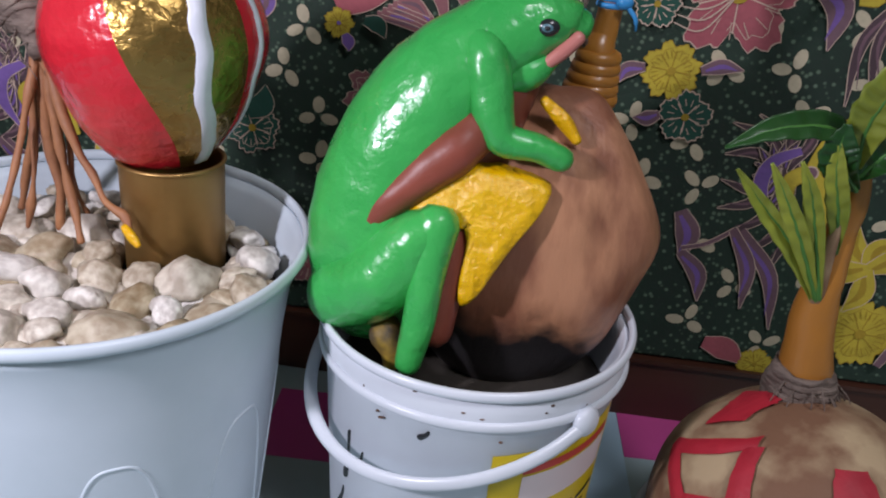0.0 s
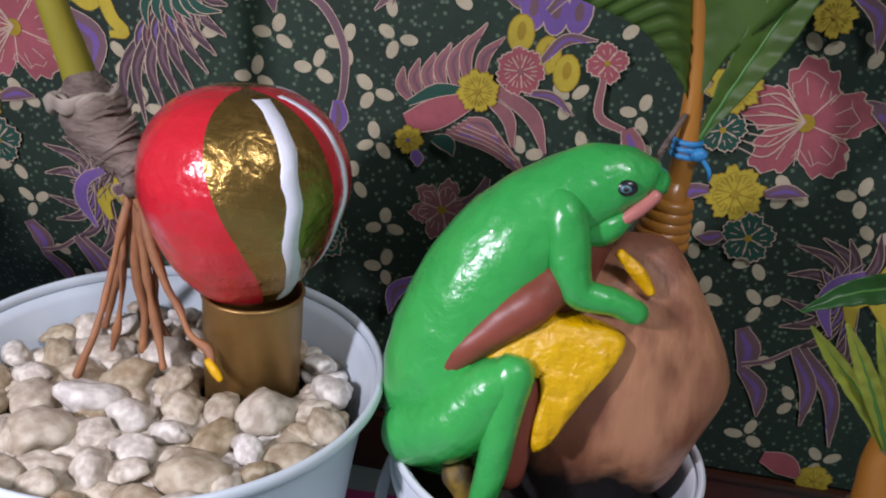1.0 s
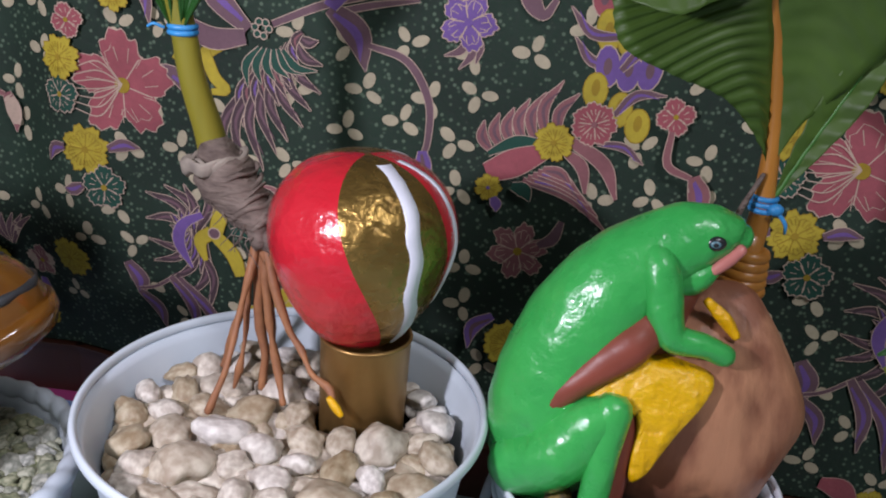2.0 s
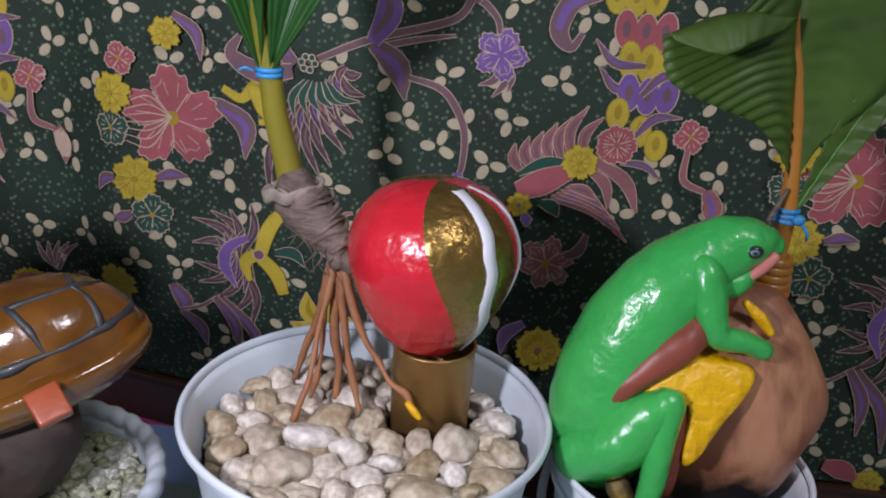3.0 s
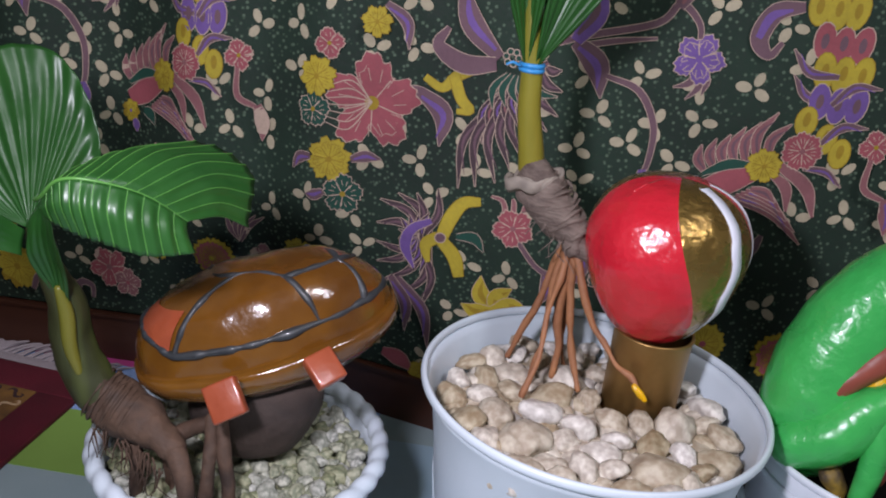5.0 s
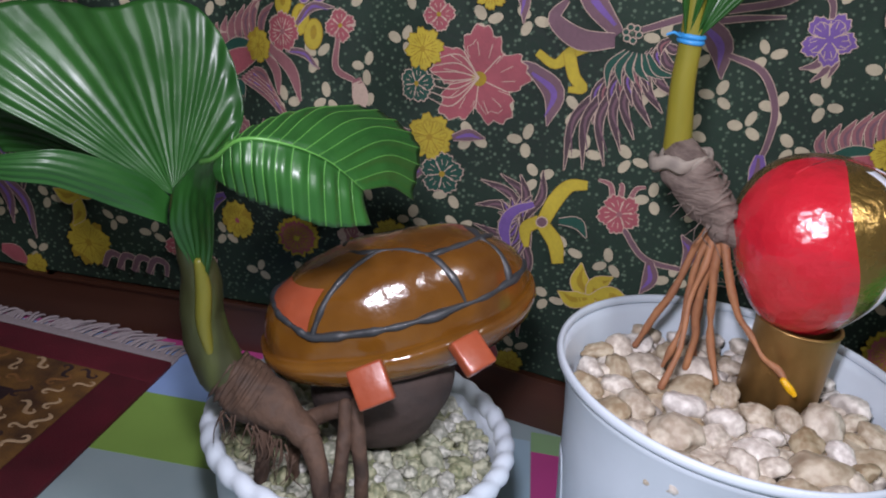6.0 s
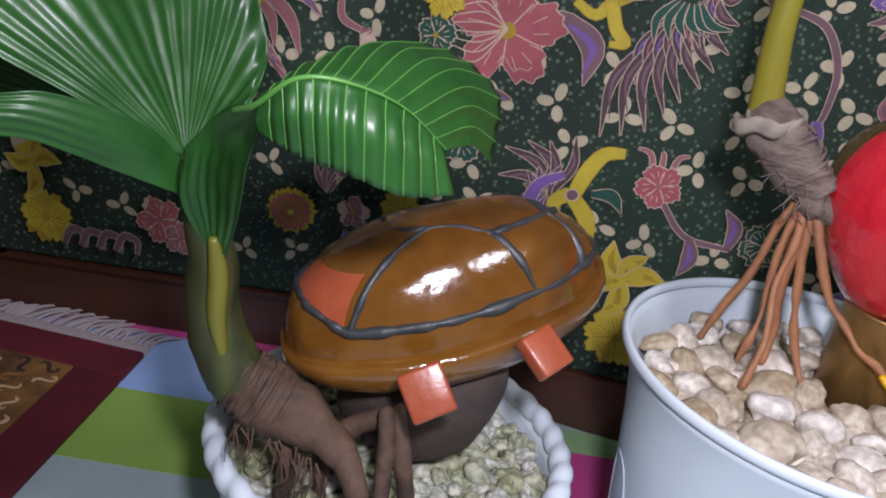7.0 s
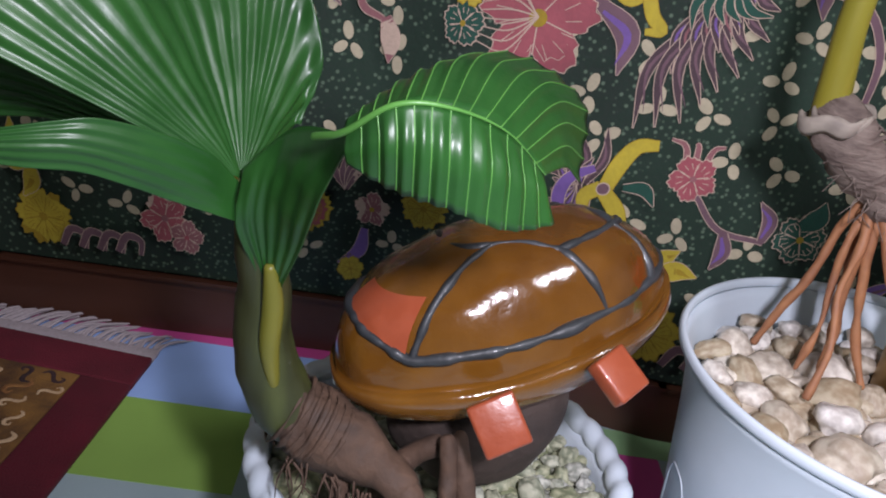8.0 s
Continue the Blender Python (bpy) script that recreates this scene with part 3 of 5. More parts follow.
def phoenix(off, rise):
    p = Print(off, rise)
    for k, t in enumerate(((-0.126, 0.378), (-0.114, 0.386), (-0.102, 0.392), (-0.09, 0.401), (-0.077, 0.408), (-0.064, 0.419), (-0.05, 0.41))):
        p.feather((-0.118 + 0.009 * k, 0.352 + 0.003 * k), t, 0.18, 0.0058, "rose", "mauve")
    for k, t in enumerate(((-0.012, 0.293), (-0.02, 0.305), (-0.03, 0.315), (-0.038, 0.324), (-0.046, 0.332))):
        p.feather((-0.088 + 0.004 * k, 0.33 + 0.003 * k), t, 0.12, 0.006, "rose", "purple" if k % 2 else "mauve")
    p.stroke([(-0.053, 0.37, 0.004), (-0.022, 0.352, 0.006), (-0.008, 0.323, 0.001)], "rose")
    p.stroke([(-0.056, 0.36, 0.003), (-0.04, 0.348, 0.005), (-0.034, 0.325, 0.001)], "rose")
    p.feather((-0.03, 0.37), (0.01, 0.356), 0.15, 0.004, "mauve", "purple")
    p.layer += 2
    p.stroke([(-0.12, 0.333, 0.008), (-0.098, 0.344, 0.012), (-0.072, 0.36, 0.008)], "red")
    p.stroke([(-0.12, 0.35, 0.002), (-0.098, 0.363, 0.005), (-0.075, 0.366, 0.002)], "green")
    p.flower(-0.035, 0.386, 0.018, 7, 0.15, "red", "line", 0, "rose")
    p.flower(-0.066, 0.367, 0.016, 8, 0.2, "yellow", "gold")
    p.flower(-0.117, 0.321, 0.011, 7, 0.25, "yellow", "gold", 0, "purple")
    p.feather((-0.112, 0.313), (-0.108, 0.3), 0.1, 0.006, "purple")
    p.feather((-0.097, 0.325), (-0.08, 0.313), 0.2, 0.008, "green")
    p.flower(0.029, 0.4, 0.015, 4, 0.3, "red")
    p.stroke([(0.028, 0.388, 0.002), (0.029, 0.36, 0.003), (0.05, 0.35, 0.002)], "rose")
    p.feather((0.052, 0.352), (0.06, 0.316), 0.1, 0.011, "rose", "purple")
    p.done("printed_phoenix", "rose coloured phoenix with spread plumes")


def low_flowers(off, rise):
    p = Print(off, rise)
    p.flower(-0.085, 0.264, 0.026, 6, 0.4, "rose")
    p.stroke([(-0.068, 0.272, 0.003), (-0.056, 0.28, 0.005), (-0.05, 0.297, 0.002)], "mauve")
    p.feather((-0.456, 0.2), (-0.45, 0.158), 0.15, 0.012, "mauve", "purple")
    p.feather((-0.45, 0.165), (-0.428, 0.122), 0.15, 0.009, "mauve", "purple")
    p.stroke([(-0.45, 0.168, 0.0015), (-0.43, 0.175, 0.0015), (-0.41, 0.19, 0.0015)], "mauve")
    p.feather((-0.405, 0.19), (-0.364, 0.104), 0.12, 0.008, "mauve", "purple")
    p.feather((-0.412, 0.19), (-0.392, 0.12), 0.12, 0.008, "mauve", "purple")
    p.feather((-0.415, 0.085), (-0.378, 0.068), 0.1, 0.013, "red")
    p.flower(-0.368, 0.07, 0.014, 6, 0.2, "yellow", "gold")
    p.flower(-0.29, 0.112, 0.03, 9, 0.2, "yellow", "gold")
    p.flower(-0.159, 0.128, 0.026, 5, 0.35, "red", "line", 0.8, "rose")
    p.flower(-0.135, 0.11, 0.018, 5, 0.3, "rose", "line", 0.2, "red")
    for k in range(4):
        p.stroke([(-0.27 + 0.02 * k, 0.085, 0.003), (-0.26 + 0.02 * k, 0.104, 0.004), (-0.245 + 0.02 * k, 0.1, 0.003), (-0.245 + 0.02 * k, 0.084, 0.002)], "mauve")
    for grow, key in ((0.004, "yellow"), (0, "red")):
        p.flower(-0.004, 0.172, 0.022 + grow, 14, 0.12, key, "gold", 0, "yellow")
    p.flower(-0.083, 0.178, 0.022, 11, 0.15, "yellow", "gold", 0, "red")
    p.feather((-0.1, 0.205), (-0.12, 0.17), -0.2, 0.008, "purple", "mauve")
    for k in range(5):
        p.feather((0.036, 0.2), (0.02 + 0.012 * k, 0.235), 0.1, 0.0035, "mauve")
    p.flower(0.065, 0.182, 0.018, 5, 0.3, "rose")
    p.flower(0.117, 0.2, 0.022, 9, 0.2, "yellow", "gold")
    p.feather((0.06, 0.16), (0.035, 0.115), 0.2, 0.009, "purple", "mauve")
    p.flower(0.05, 0.11, 0.014, 6, 0.2, "yellow", "gold")
    p.done("printed_border", "row of red and yellow blossoms near the hem")


for step in (-2, -1, 0, 1):
    for rise in (0, 0.5):
        for figure in (sprigs, hibiscus, fan_bird, tulip, wing, vine, column, phoenix) + ((low_flowers,) if not rise else ()):
            figure(PERIOD * step, rise)

# ---- rug ----
RUG = pose(-0.734, 0.69, 0, 0, 0, -6)
rug = thing("rug", (-0.734, 0.69, 0), "maroon bordered woven rug with brown patterned field and grey fringe", "rug")


def slab(x0, y0, x1, y1, z0, z1, bevel=0.001):
    b = bmesh.new()
    block(b, RUG @ pose((x0 + x1) / 2, (y0 + y1) / 2, (z0 + z1) / 2), (x1 - x0, y1 - y0, z1 - z0), bevel)
    return b


part("border", slab(-0.9, -0.046, 0, 0, 0.0008, 0.008, 0.002), MAROON, rug, "maroon pile border")
part("border", slab(-0.046, -1.2, 0, -0.0465, 0.0008, 0.008, 0.002), MAROON, rug, "maroon pile border")
part("field", slab(-0.9, -1.2, -0.0465, -0.0465, 0.0008, 0.0076), RUG_FIELD, rug, "brown and gold patterned field")
part("selvedge", slab(-0.9, 0.0005, 0, 0.017, 0.0008, 0.006, 0.002), FRINGE, rug, "pale grey woven edge")
part("inner_field", slab(-0.9, -1.2, -0.112, -0.112, 0.0009, 0.0082), RUG_DARK, rug, "dark plum middle of the field")
curl = random.Random(8)


def scroll(x, y, turn, size, mat, label):
    """A raised woven curl lying in the field of the rug."""
    b = bmesh.new()
    c, d = math.cos(turn), math.sin(turn)
    pts = []
    for u, v, r in ((-1.0, 0.1, 0.16), (-0.72, 0.42, 0.3), (-0.3, 0.3, 0.34), (0.0, -0.1, 0.3), (0.35, -0.42, 0.34), (0.75, -0.3, 0.28), (0.8, 0.08, 0.22), (0.5, 0.14, 0.1)):
        px, py = u * size, v * size
        pts.append((*(RUG @ Vector((x + c * px - d * py, y + d * px + c * py, 0.0076))), r * size * 0.55))
    tube(b, pts, 4, 8)
    for v in b.verts:
        v.co.z = 0.0078 + (v.co.z - 0.0078) * 0.12
    part("scroll", b, mat, rug, label)


laid = []
for k in range(700):
    x, y = curl.uniform(-0.34, -0.056), curl.uniform(-0.36, -0.056)
    if max(x, y) < -0.108 or any(math.hypot(x - a, y - b) < 0.0185 for a, b in laid):
        continue
    laid.append((x, y))
    scroll(x, y, curl.uniform(0, 6.28), curl.uniform(0.0095, 0.0135), (RUG_CREAM, RUG_DARK, RUG_CREAM, RUG_GOLD)[len(laid) % 4], "woven curl in the rug field")
rng = random.Random(3)
bm = bmesh.new()
for k in range(230):
    x = -0.9 + 0.897 * k / 229
    clump = 0.5 + 0.5 * math.sin(k * 0.19 + 2.2 * math.sin(k * 0.043))
    dx = 0.012 + 0.034 * clump + rng.uniform(-0.012, 0.012)
    reach = 0.032 + 0.024 * clump + rng.uniform(-0.008, 0.006)
    pts = [(x, 0.011, 0.004), (x + dx * 0.35 + rng.uniform(-0.004, 0.004), 0.011 + reach * 0.5, 0.004 + rng.uniform(0, 0.005)), (x + dx, 0.011 + reach, 0.0022)]
    tube(bm, [(*(RUG @ Vector(p)), r) for p, r in zip(pts, (0.0014, 0.0016, 0.0007))], 4, 6)
part("fringe", bm, FRINGE, rug, "loose grey yarn fringe")


# ---- shared shapes ----
def leaf_blade(mid, left, right, pleats=11, amp=0.0016, nu=66, nw=8, sweep=0.35, wide=(1.0, 1.0)):
    """A pleated palm leaf: mid is its rib as (x, y, z, half width); left and right are the ways in which its halves lie."""
    b = bmesh.new()
    q = curve_points(mid, max(2, nu // (len(mid) - 1)))
    c = [Vector(p[:3]) for p in q]
    for way, grow in zip((left, right), wide):
        way = Vector(way)
        rows = []
        for i, p in enumerate(c):
            s = i / (len(c) - 1)
            t = (c[min(i + 1, len(c) - 1)] - c[max(i - 1, 0)]).normalized()
            side = (way - t * way.dot(t)).normalized()
            nrm = t.cross(side).normalized()
            row = []
            for j in range(nw + 1):
                w = j / nw
                ph = (s * pleats) % 1.0
                fold = (1 - abs(2 * ph - 1)) - 0.5
                x = p + (side + t * sweep * w).normalized() * q[i][3] * grow * w * (1 + 0.02 * noise.noise(Vector((s * 30, w, 1))))
                x += nrm * (fold * 2 * amp * min(1, 3 * w) * min(1, q[i][3] / 0.015) - 0.16 * q[i][3] * w * w)
                row.append(b.verts.new(x))
            rows.append(row)
        for u, v in zip(rows, rows[1:]):
            for j in range(nw):
                b.faces.new((u[j], u[j + 1], v[j + 1], v[j]))
    bmesh.ops.remove_doubles(b, verts=b.verts, dist=0.00005)
    finish(b)
    bmesh.ops.solidify(b, geom=b.faces[:], thickness=0.0005)
    return b


def fan_leaf(parent, base, spokes, mat, label, pleats=14, amp=0.0016, back=0.0, curl=0.2, tilt=0.0, ribs=True):
    """A pleated fan that opens from base: spokes of (degrees in the upright plane, reach); back leans it away, curl bends its end, tilt turns it about the upright axis."""
    b = bmesh.new()
    deg, reach = [p[0] for p in spokes], [p[1] for p in spokes]
    n, m = pleats * 6, 14
    ct, st = math.cos(math.radians(tilt)), math.sin(math.radians(tilt))

    def at(d, s, lift=0.0):
        a = math.radians(d)
        r = float(np.interp(d, deg, reach)) * s
        x, z = r * math.cos(a), r * math.sin(a)
        y = back * r + curl * r * r * 8 + lift - 0.12 * r * math.cos((d - deg[0]) / (deg[-1] - deg[0]) * 2 * math.pi)
        z -= curl * r * r * 2
        return Vector((base[0] + x * ct - y * st, base[1] + x * st + y * ct, base[2] + z))

    rows = []
    for i in range(n + 1):
        d = deg[0] + (deg[-1] - deg[0]) * i / n
        ph = (i / 6) % 1.0
        fold = abs(2 * ph - 1) - 0.5
        edge = 1 - 0.025 * abs(fold) - 0.015 * noise.noise(Vector((i * 0.3, base[0] * 50, 0)))
        rows.append([b.verts.new(at(d, 0.02 + (edge - 0.02) * j / m, fold * 2 * amp * min(1, j / m * 2.5))) for j in range(m + 1)])
    for u, v in zip(rows, rows[1:]):
        for j in range(m):
            b.faces.new((u[j], u[j + 1], v[j + 1], v[j]))
    finish(b)
    bmesh.ops.solidify(b, geom=b.faces[:], thickness=0.0005)
    ob = part("leaf", b, mat, parent, label)
    if ribs:
        for k in range(1, pleats):
            d = deg[0] + (deg[-1] - deg[0]) * k / pleats
            b = bmesh.new()
            tube(b, [(*at(d, 0.03 + 0.92 * j / 6, -amp * 0.2), 0.00042 * (1 - 0.6 * j / 6)) for j in range(7)], 2, 5)
            part("rib", b, RIB, ob)
    return ob


def pleated(parent, lines, mat, label, pleats, amp, fan=True, ribs=0.0, n=10, fine=7):
    """A pleated leaf spread over a few curves: with fan the pleats run along the curves, else across from the first to the last."""
    rows = [curve_points(q, n) for q in lines]
    cols = [curve_points([r[i] for r in rows], pleats * 6 // (len(lines) - 1) + 1 if fan else fine) for i in range(len(rows[0]))]
    ns, nw = len(cols), len(cols[0])
    p = [[Vector(v) for v in c] for c in cols]
    b = bmesh.new()
    grid = []
    for i in range(ns):
        line = []
        for j in range(nw):
            ds = p[min(i + 1, ns - 1)][j] - p[max(i - 1, 0)][j]
            dw = p[i][min(j + 1, nw - 1)] - p[i][max(j - 1, 0)]
            up = ds.cross(dw)
            up = up.normalized() if up.length > 1e-9 else Vector((0, -1, 0))
            at = j / (nw - 1) if fan else i / (ns - 1)
            fold = abs(2 * ((at * pleats) % 1.0) - 1) - 0.5
            grown = min(1, 2.5 * i / ns) if fan else min(1, 4 * j / nw) * min(1, 5 * i / ns)
            line.append(p[i][j] + up * (2 * amp * fold * grown + 0.0008 * noise.noise(p[i][j] * 60)))
        grid.append(line)
    vs = [[b.verts.new(v) for v in line] for line in grid]
    for u, v in zip(vs, vs[1:]):
        for j in range(nw - 1):
            b.faces.new((u[j], u[j + 1], v[j + 1], v[j]))
    bmesh.ops.remove_doubles(b, verts=b.verts, dist=0.00003)
    finish(b)
    bmesh.ops.solidify(b, geom=b.faces[:], thickness=0.0005)
    ob = part("leaf", b, mat, parent, label)
    for k in range(1, pleats) if ribs else ():
        if fan:
            run = [grid[i][round(k / pleats * (nw - 1))] for i in range(2, ns, 2)]
        else:
            run = [grid[round(k / pleats * (ns - 1))][j] for j in range(nw)]
        b = bmesh.new()
        tube(b, [(*v, ribs * (1 - 0.5 * i / len(run))) for i, v in enumerate(run)], 2, 5)
        part("rib", b, RIB, ob)
    return ob


def spokes(base, ends, bows):
    """Curves from base to each end, each bowed midway by its own amount."""
    base = Vector(base)
    bows = bows if isinstance(bows, list) else [bows] * len(ends)
    return [[tuple(base), tuple(base.lerp(Vector(e), 0.35) + Vector(w) * 0.8), tuple(base.lerp(Vector(e), 0.7) + Vector(w)), tuple(e)] for e, w in zip(ends, bows)]


def leaf(parent, mid, left, right, mat, label, veins=False, **kw):
    ob = part("leaf", leaf_blade(mid, left, right, **kw), mat, parent, label)
    if veins:
        for way, grow in zip((left, right), kw["wide"]):
            q = curve_points(mid, 12)
            c = [Vector(p[:3]) for p in q]
            for k in range(2, kw["pleats"]):
                i = round(k / kw["pleats"] * (len(q) - 1))
                t = (c[min(i + 1, len(c) - 1)] - c[i - 1]).normalized()
                side = Vector(way) - t * Vector(way).dot(t)
                side.normalize()
                nrm = t.cross(side).normalized()
                b = bmesh.new()
                tube(b, [(*(c[i] + (side + t * kw["sweep"] * w).normalized() * q[i][3] * grow * w + nrm * (-kw["amp"] * min(1, 3 * w) - 0.16 * q[i][3] * w * w)), 0.0006 - 0.0003 * w) for w in (0.02, 0.2, 0.4, 0.6, 0.8, 0.97)], 2, 5)
                part("vein", b, RIB, ob)
    b = bmesh.new()
    k = len(mid)
    tube(b, [(p[0], p[1], p[2], 0.0018 * (1 - 0.8 * i / (k - 1))) for i, p in enumerate(mid)], 8, 8)
    part("midrib", b, RIB, ob, "pale green midrib")
    return ob


def stone_meshes(name, mat, count, lump, flat):
    made = []
    for k in range(count):
        b = bmesh.new()
        bmesh.ops.create_icosphere(b, subdivisions=3, radius=1)
        for v in b.verts:
            d = v.co.normalized()
            g = noise.noise(d * 1.1 + Vector((k * 7.3, 0, 0))) * lump + noise.noise(d * 2.6 + Vector((0, k * 5.1, 0))) * lump * 0.45 + noise.noise(d * 6 + Vector((0, 0, k))) * lump * 0.12
            v.co = d * (1 + g)
            v.co.z *= flat
        finish(b)
        me = bpy.data.meshes.new(name)
        b.to_mesh(me)
        b.free()
        me.materials.append(mat)
        made.append(me)
    return made


def scatter(parent, meshes, name, centre, radius, z, sizes, gap, tries, seed, avoid=()):
    """Loose stones over a round bed, packed by size with a lower layer showing between them."""
    g = random.Random(seed)
    laid = []
    for k in range(tries):
        s = g.uniform(*sizes)
        a, d = g.uniform(0, 2 * math.pi), (radius - s * 1.35) * math.sqrt(g.random())
        x, y = centre[0] + d * math.cos(a), centre[1] + d * math.sin(a)
        low = k > tries * 0.7
        if any(math.hypot(x - u, y - v) < gap * (s + r) * (0.6 if low else 1) for u, v, r, lo in laid if lo == low):
            continue
        if any(math.hypot(x - u, y - v) < r + s * 0.8 for u, v, r in avoid):
            continue
        laid.append((x, y, s, low))
        ob = new(name, g.choice(meshes))
        ob.parent = parent
        ob.matrix_parent_inverse = parent.matrix_basis.inverted()
        ob.matrix_basis = pose(x, y, z + (g.uniform(-0.25, 0.15) - (0.75 if low else 0)) * s, g.uniform(-25, 25), g.uniform(-25, 25), g.uniform(0, 360)) @ Matrix.Diagonal((s * g.uniform(0.95, 1.35), s * g.uniform(0.75, 1.0), s * g.uniform(0.8, 1.1), 1))


# ---- large white pot with the painted coconut ----
PX, PY = -0.221, 0.438
pot = thing("flower_pot", (PX, PY, 0), "large pale white plastic flower pot with embossed arches", "flower pot", "pots along the wall")
bm = bmesh.new()
lathe(bm, [(0.086, 0.0), (0.094, 0.001), (0.097, 0.01), (0.108, 0.11), (0.1165, 0.185), (0.1205, 0.212), (0.126, 0.2265), (0.1288, 0.234), (0.1262, 0.235), (0.1235, 0.2275), (0.1185, 0.212), (0.106, 0.11), (0.092, 0.012)], (PX, PY, 0), 96)
part("body", bm, WHITE_POT, pot)
bm = bmesh.new()
lathe(bm, [(0.1295 + 0.0026 * math.cos(w), 0.2375 + 0.0038 * math.sin(w)) for w in (2 * math.pi * k / 10 for k in range(10))], (PX, PY, 0), 128, closed=True)
part("rim", bm, WHITE_POT, pot, "rolled plastic rim")
for k in range(9):
    a0 = 2 * math.pi * k / 9 + 0.35
    bm = bmesh.new()
    pts = []
    for i in range(17):
        s = i / 16
        a = a0 + (s - 0.5) * 0.6
        h = 0.02 + 0.135 * (1 - abs(2 * s - 1) ** 3.2)
        r = 0.097 + 0.011 * (h - 0.01) / 0.1 - 0.0004
        pts.append((PX + r * math.cos(a), PY + r * math.sin(a), h, 0.0013))
    tube(bm, pts, 2, 8)
    part("arch", bm, WHITE_POT, pot, "embossed arch")
bm = bmesh.new()
lathe(bm, [(0.001, 0.19), (0.1135, 0.196), (0.1135, 0.19)], (PX, PY, 0), 48)
solid("potting_soil", bm, SOIL, "dark potting soil under the pebbles", "soil")
CUP = (-0.178, 0.475)
pebbles = thing("pebble_bed", (PX, PY, 0.2), "cream and tan river pebbles filling the large pot", "pebbles")
scatter(pebbles, stone_meshes("pebble", STONE, 14, 0.34, 0.72), "pebble", (PX, PY), 0.1215, 0.216, (0.0095, 0.0205), 0.86, 9000, 11, avoid=((*CUP, 0.03),))

cup = thing("gold_cup", (*CUP, 0.2), "satin gold painted cylindrical cup set among pebbles", "cup")
bm = bmesh.new()
lathe(bm, [(0.027, 0.198), (0.0295, 0.2), (0.0305, 0.272), (0.0312, 0.2745), (0.0302, 0.276), (0.0288, 0.274), (0.027, 0.205)], (*CUP, 0), 64)
part("body", bm, GOLD_CUP, cup)
bm = bmesh.new()
lathe(bm, [(0.0306 + 0.0011 * math.cos(w), 0.2745 + 0.0013 * math.sin(w)) for w in (k * math.pi / 4 for k in range(8))], (*CUP, 0), 64, closed=True)
part("rim", bm, GOLD_CUP, cup, "thin rolled gold rim")

nut = thing("painted_coconut", (-0.184, 0.476, 0.272), "glossy red and gold painted coconut with white stripes on a cup", "coconut")
NUT = (-0.184, 0.476, 0.272)
NUT_SHAPE = [(0.002, 0.0), (0.018, 0.001), (0.029, 0.006), (0.043, 0.024), (0.053, 0.043), (0.0595, 0.063), (0.0605, 0.078), (0.0575, 0.094), (0.05, 0.108), (0.037, 0.119), (0.02, 0.1255), (0.002, 0.127)]
NUT_FINE = [tuple(p) for p in curve_points(NUT_SHAPE, 3)]


def nut_lumps(w, r, h):
    v = Vector((math.cos(w) * r, math.sin(w) * r, h)) * 32
    return r * (1 + 0.025 * noise.noise(v)), h


def nut_turn(h):
    """Degrees by which the painted fields lean round the shell at height h."""
    return 34 - 78 * h / 0.127 + 22 * (h / 0.127) ** 2


def nut_paint(w):
    d = (math.degrees(w) + 180) % 360 - 180
    return 0 if d < -79 or -17 < d < 45 else 1


bm = bmesh.new()
lathe(bm, NUT_FINE, NUT, 144, 1, nut_paint, nut_lumps)
for v in bm.verts:
    k = v.co - Vector(NUT)
    a = math.atan2(k.y, k.x)
    near = max(0.0, math.cos((a - math.radians(-79)) * 1.2)) if abs((a - math.radians(-79) + math.pi) % (2 * math.pi) - math.pi) < 1.2 else 0.0
    a += math.radians(nut_turn(k.z)) * near
    r = math.hypot(k.x, k.y)
    v.co = Vector(NUT) + Vector((r * math.cos(a), r * math.sin(a), k.z))
part("shell", bm, [RED, GOLD], nut, "red and gold painted shell")
for deg, wide in ((-47, 0.0052), (-6, 0.0028), (60, 0.003)):
    bm = bmesh.new()
    last = None
    for i, (r, h) in enumerate(NUT_FINE):
        if h < 0.006 or h > 0.1262:
            continue
        a = math.radians(deg + 30 * max(0.0, 1 - h / 0.055) ** 1.3 + 2.5 * noise.noise(Vector((h * 60, deg, 0))))
        rr = nut_lumps(a, r, h)[0] + 0.0007
        c = Vector((NUT[0] + rr * math.cos(a), NUT[1] + rr * math.sin(a), NUT[2] + h))
        side = Vector((-math.sin(a), math.cos(a), 0)) * wide * (1 + 0.2 * noise.noise(Vector((h * 200, 3, deg))))
        out = Vector((math.cos(a), math.sin(a), 0)) * 0.0008
        row = [bm.verts.new(c + side - out * 2), bm.verts.new(c + side * 0.8 + out * 0.4), bm.verts.new(c + out * 0.6), bm.verts.new(c - side * 0.8 + out * 0.4), bm.verts.new(c - side - out * 2)]
        if last:
            for j in range(4):
                bm.faces.new((last[j], last[j + 1], row[j + 1], row[j]))
        last = row
    part("stripe", bm, WHITE_PAINT, nut, "thick white painted stripe")

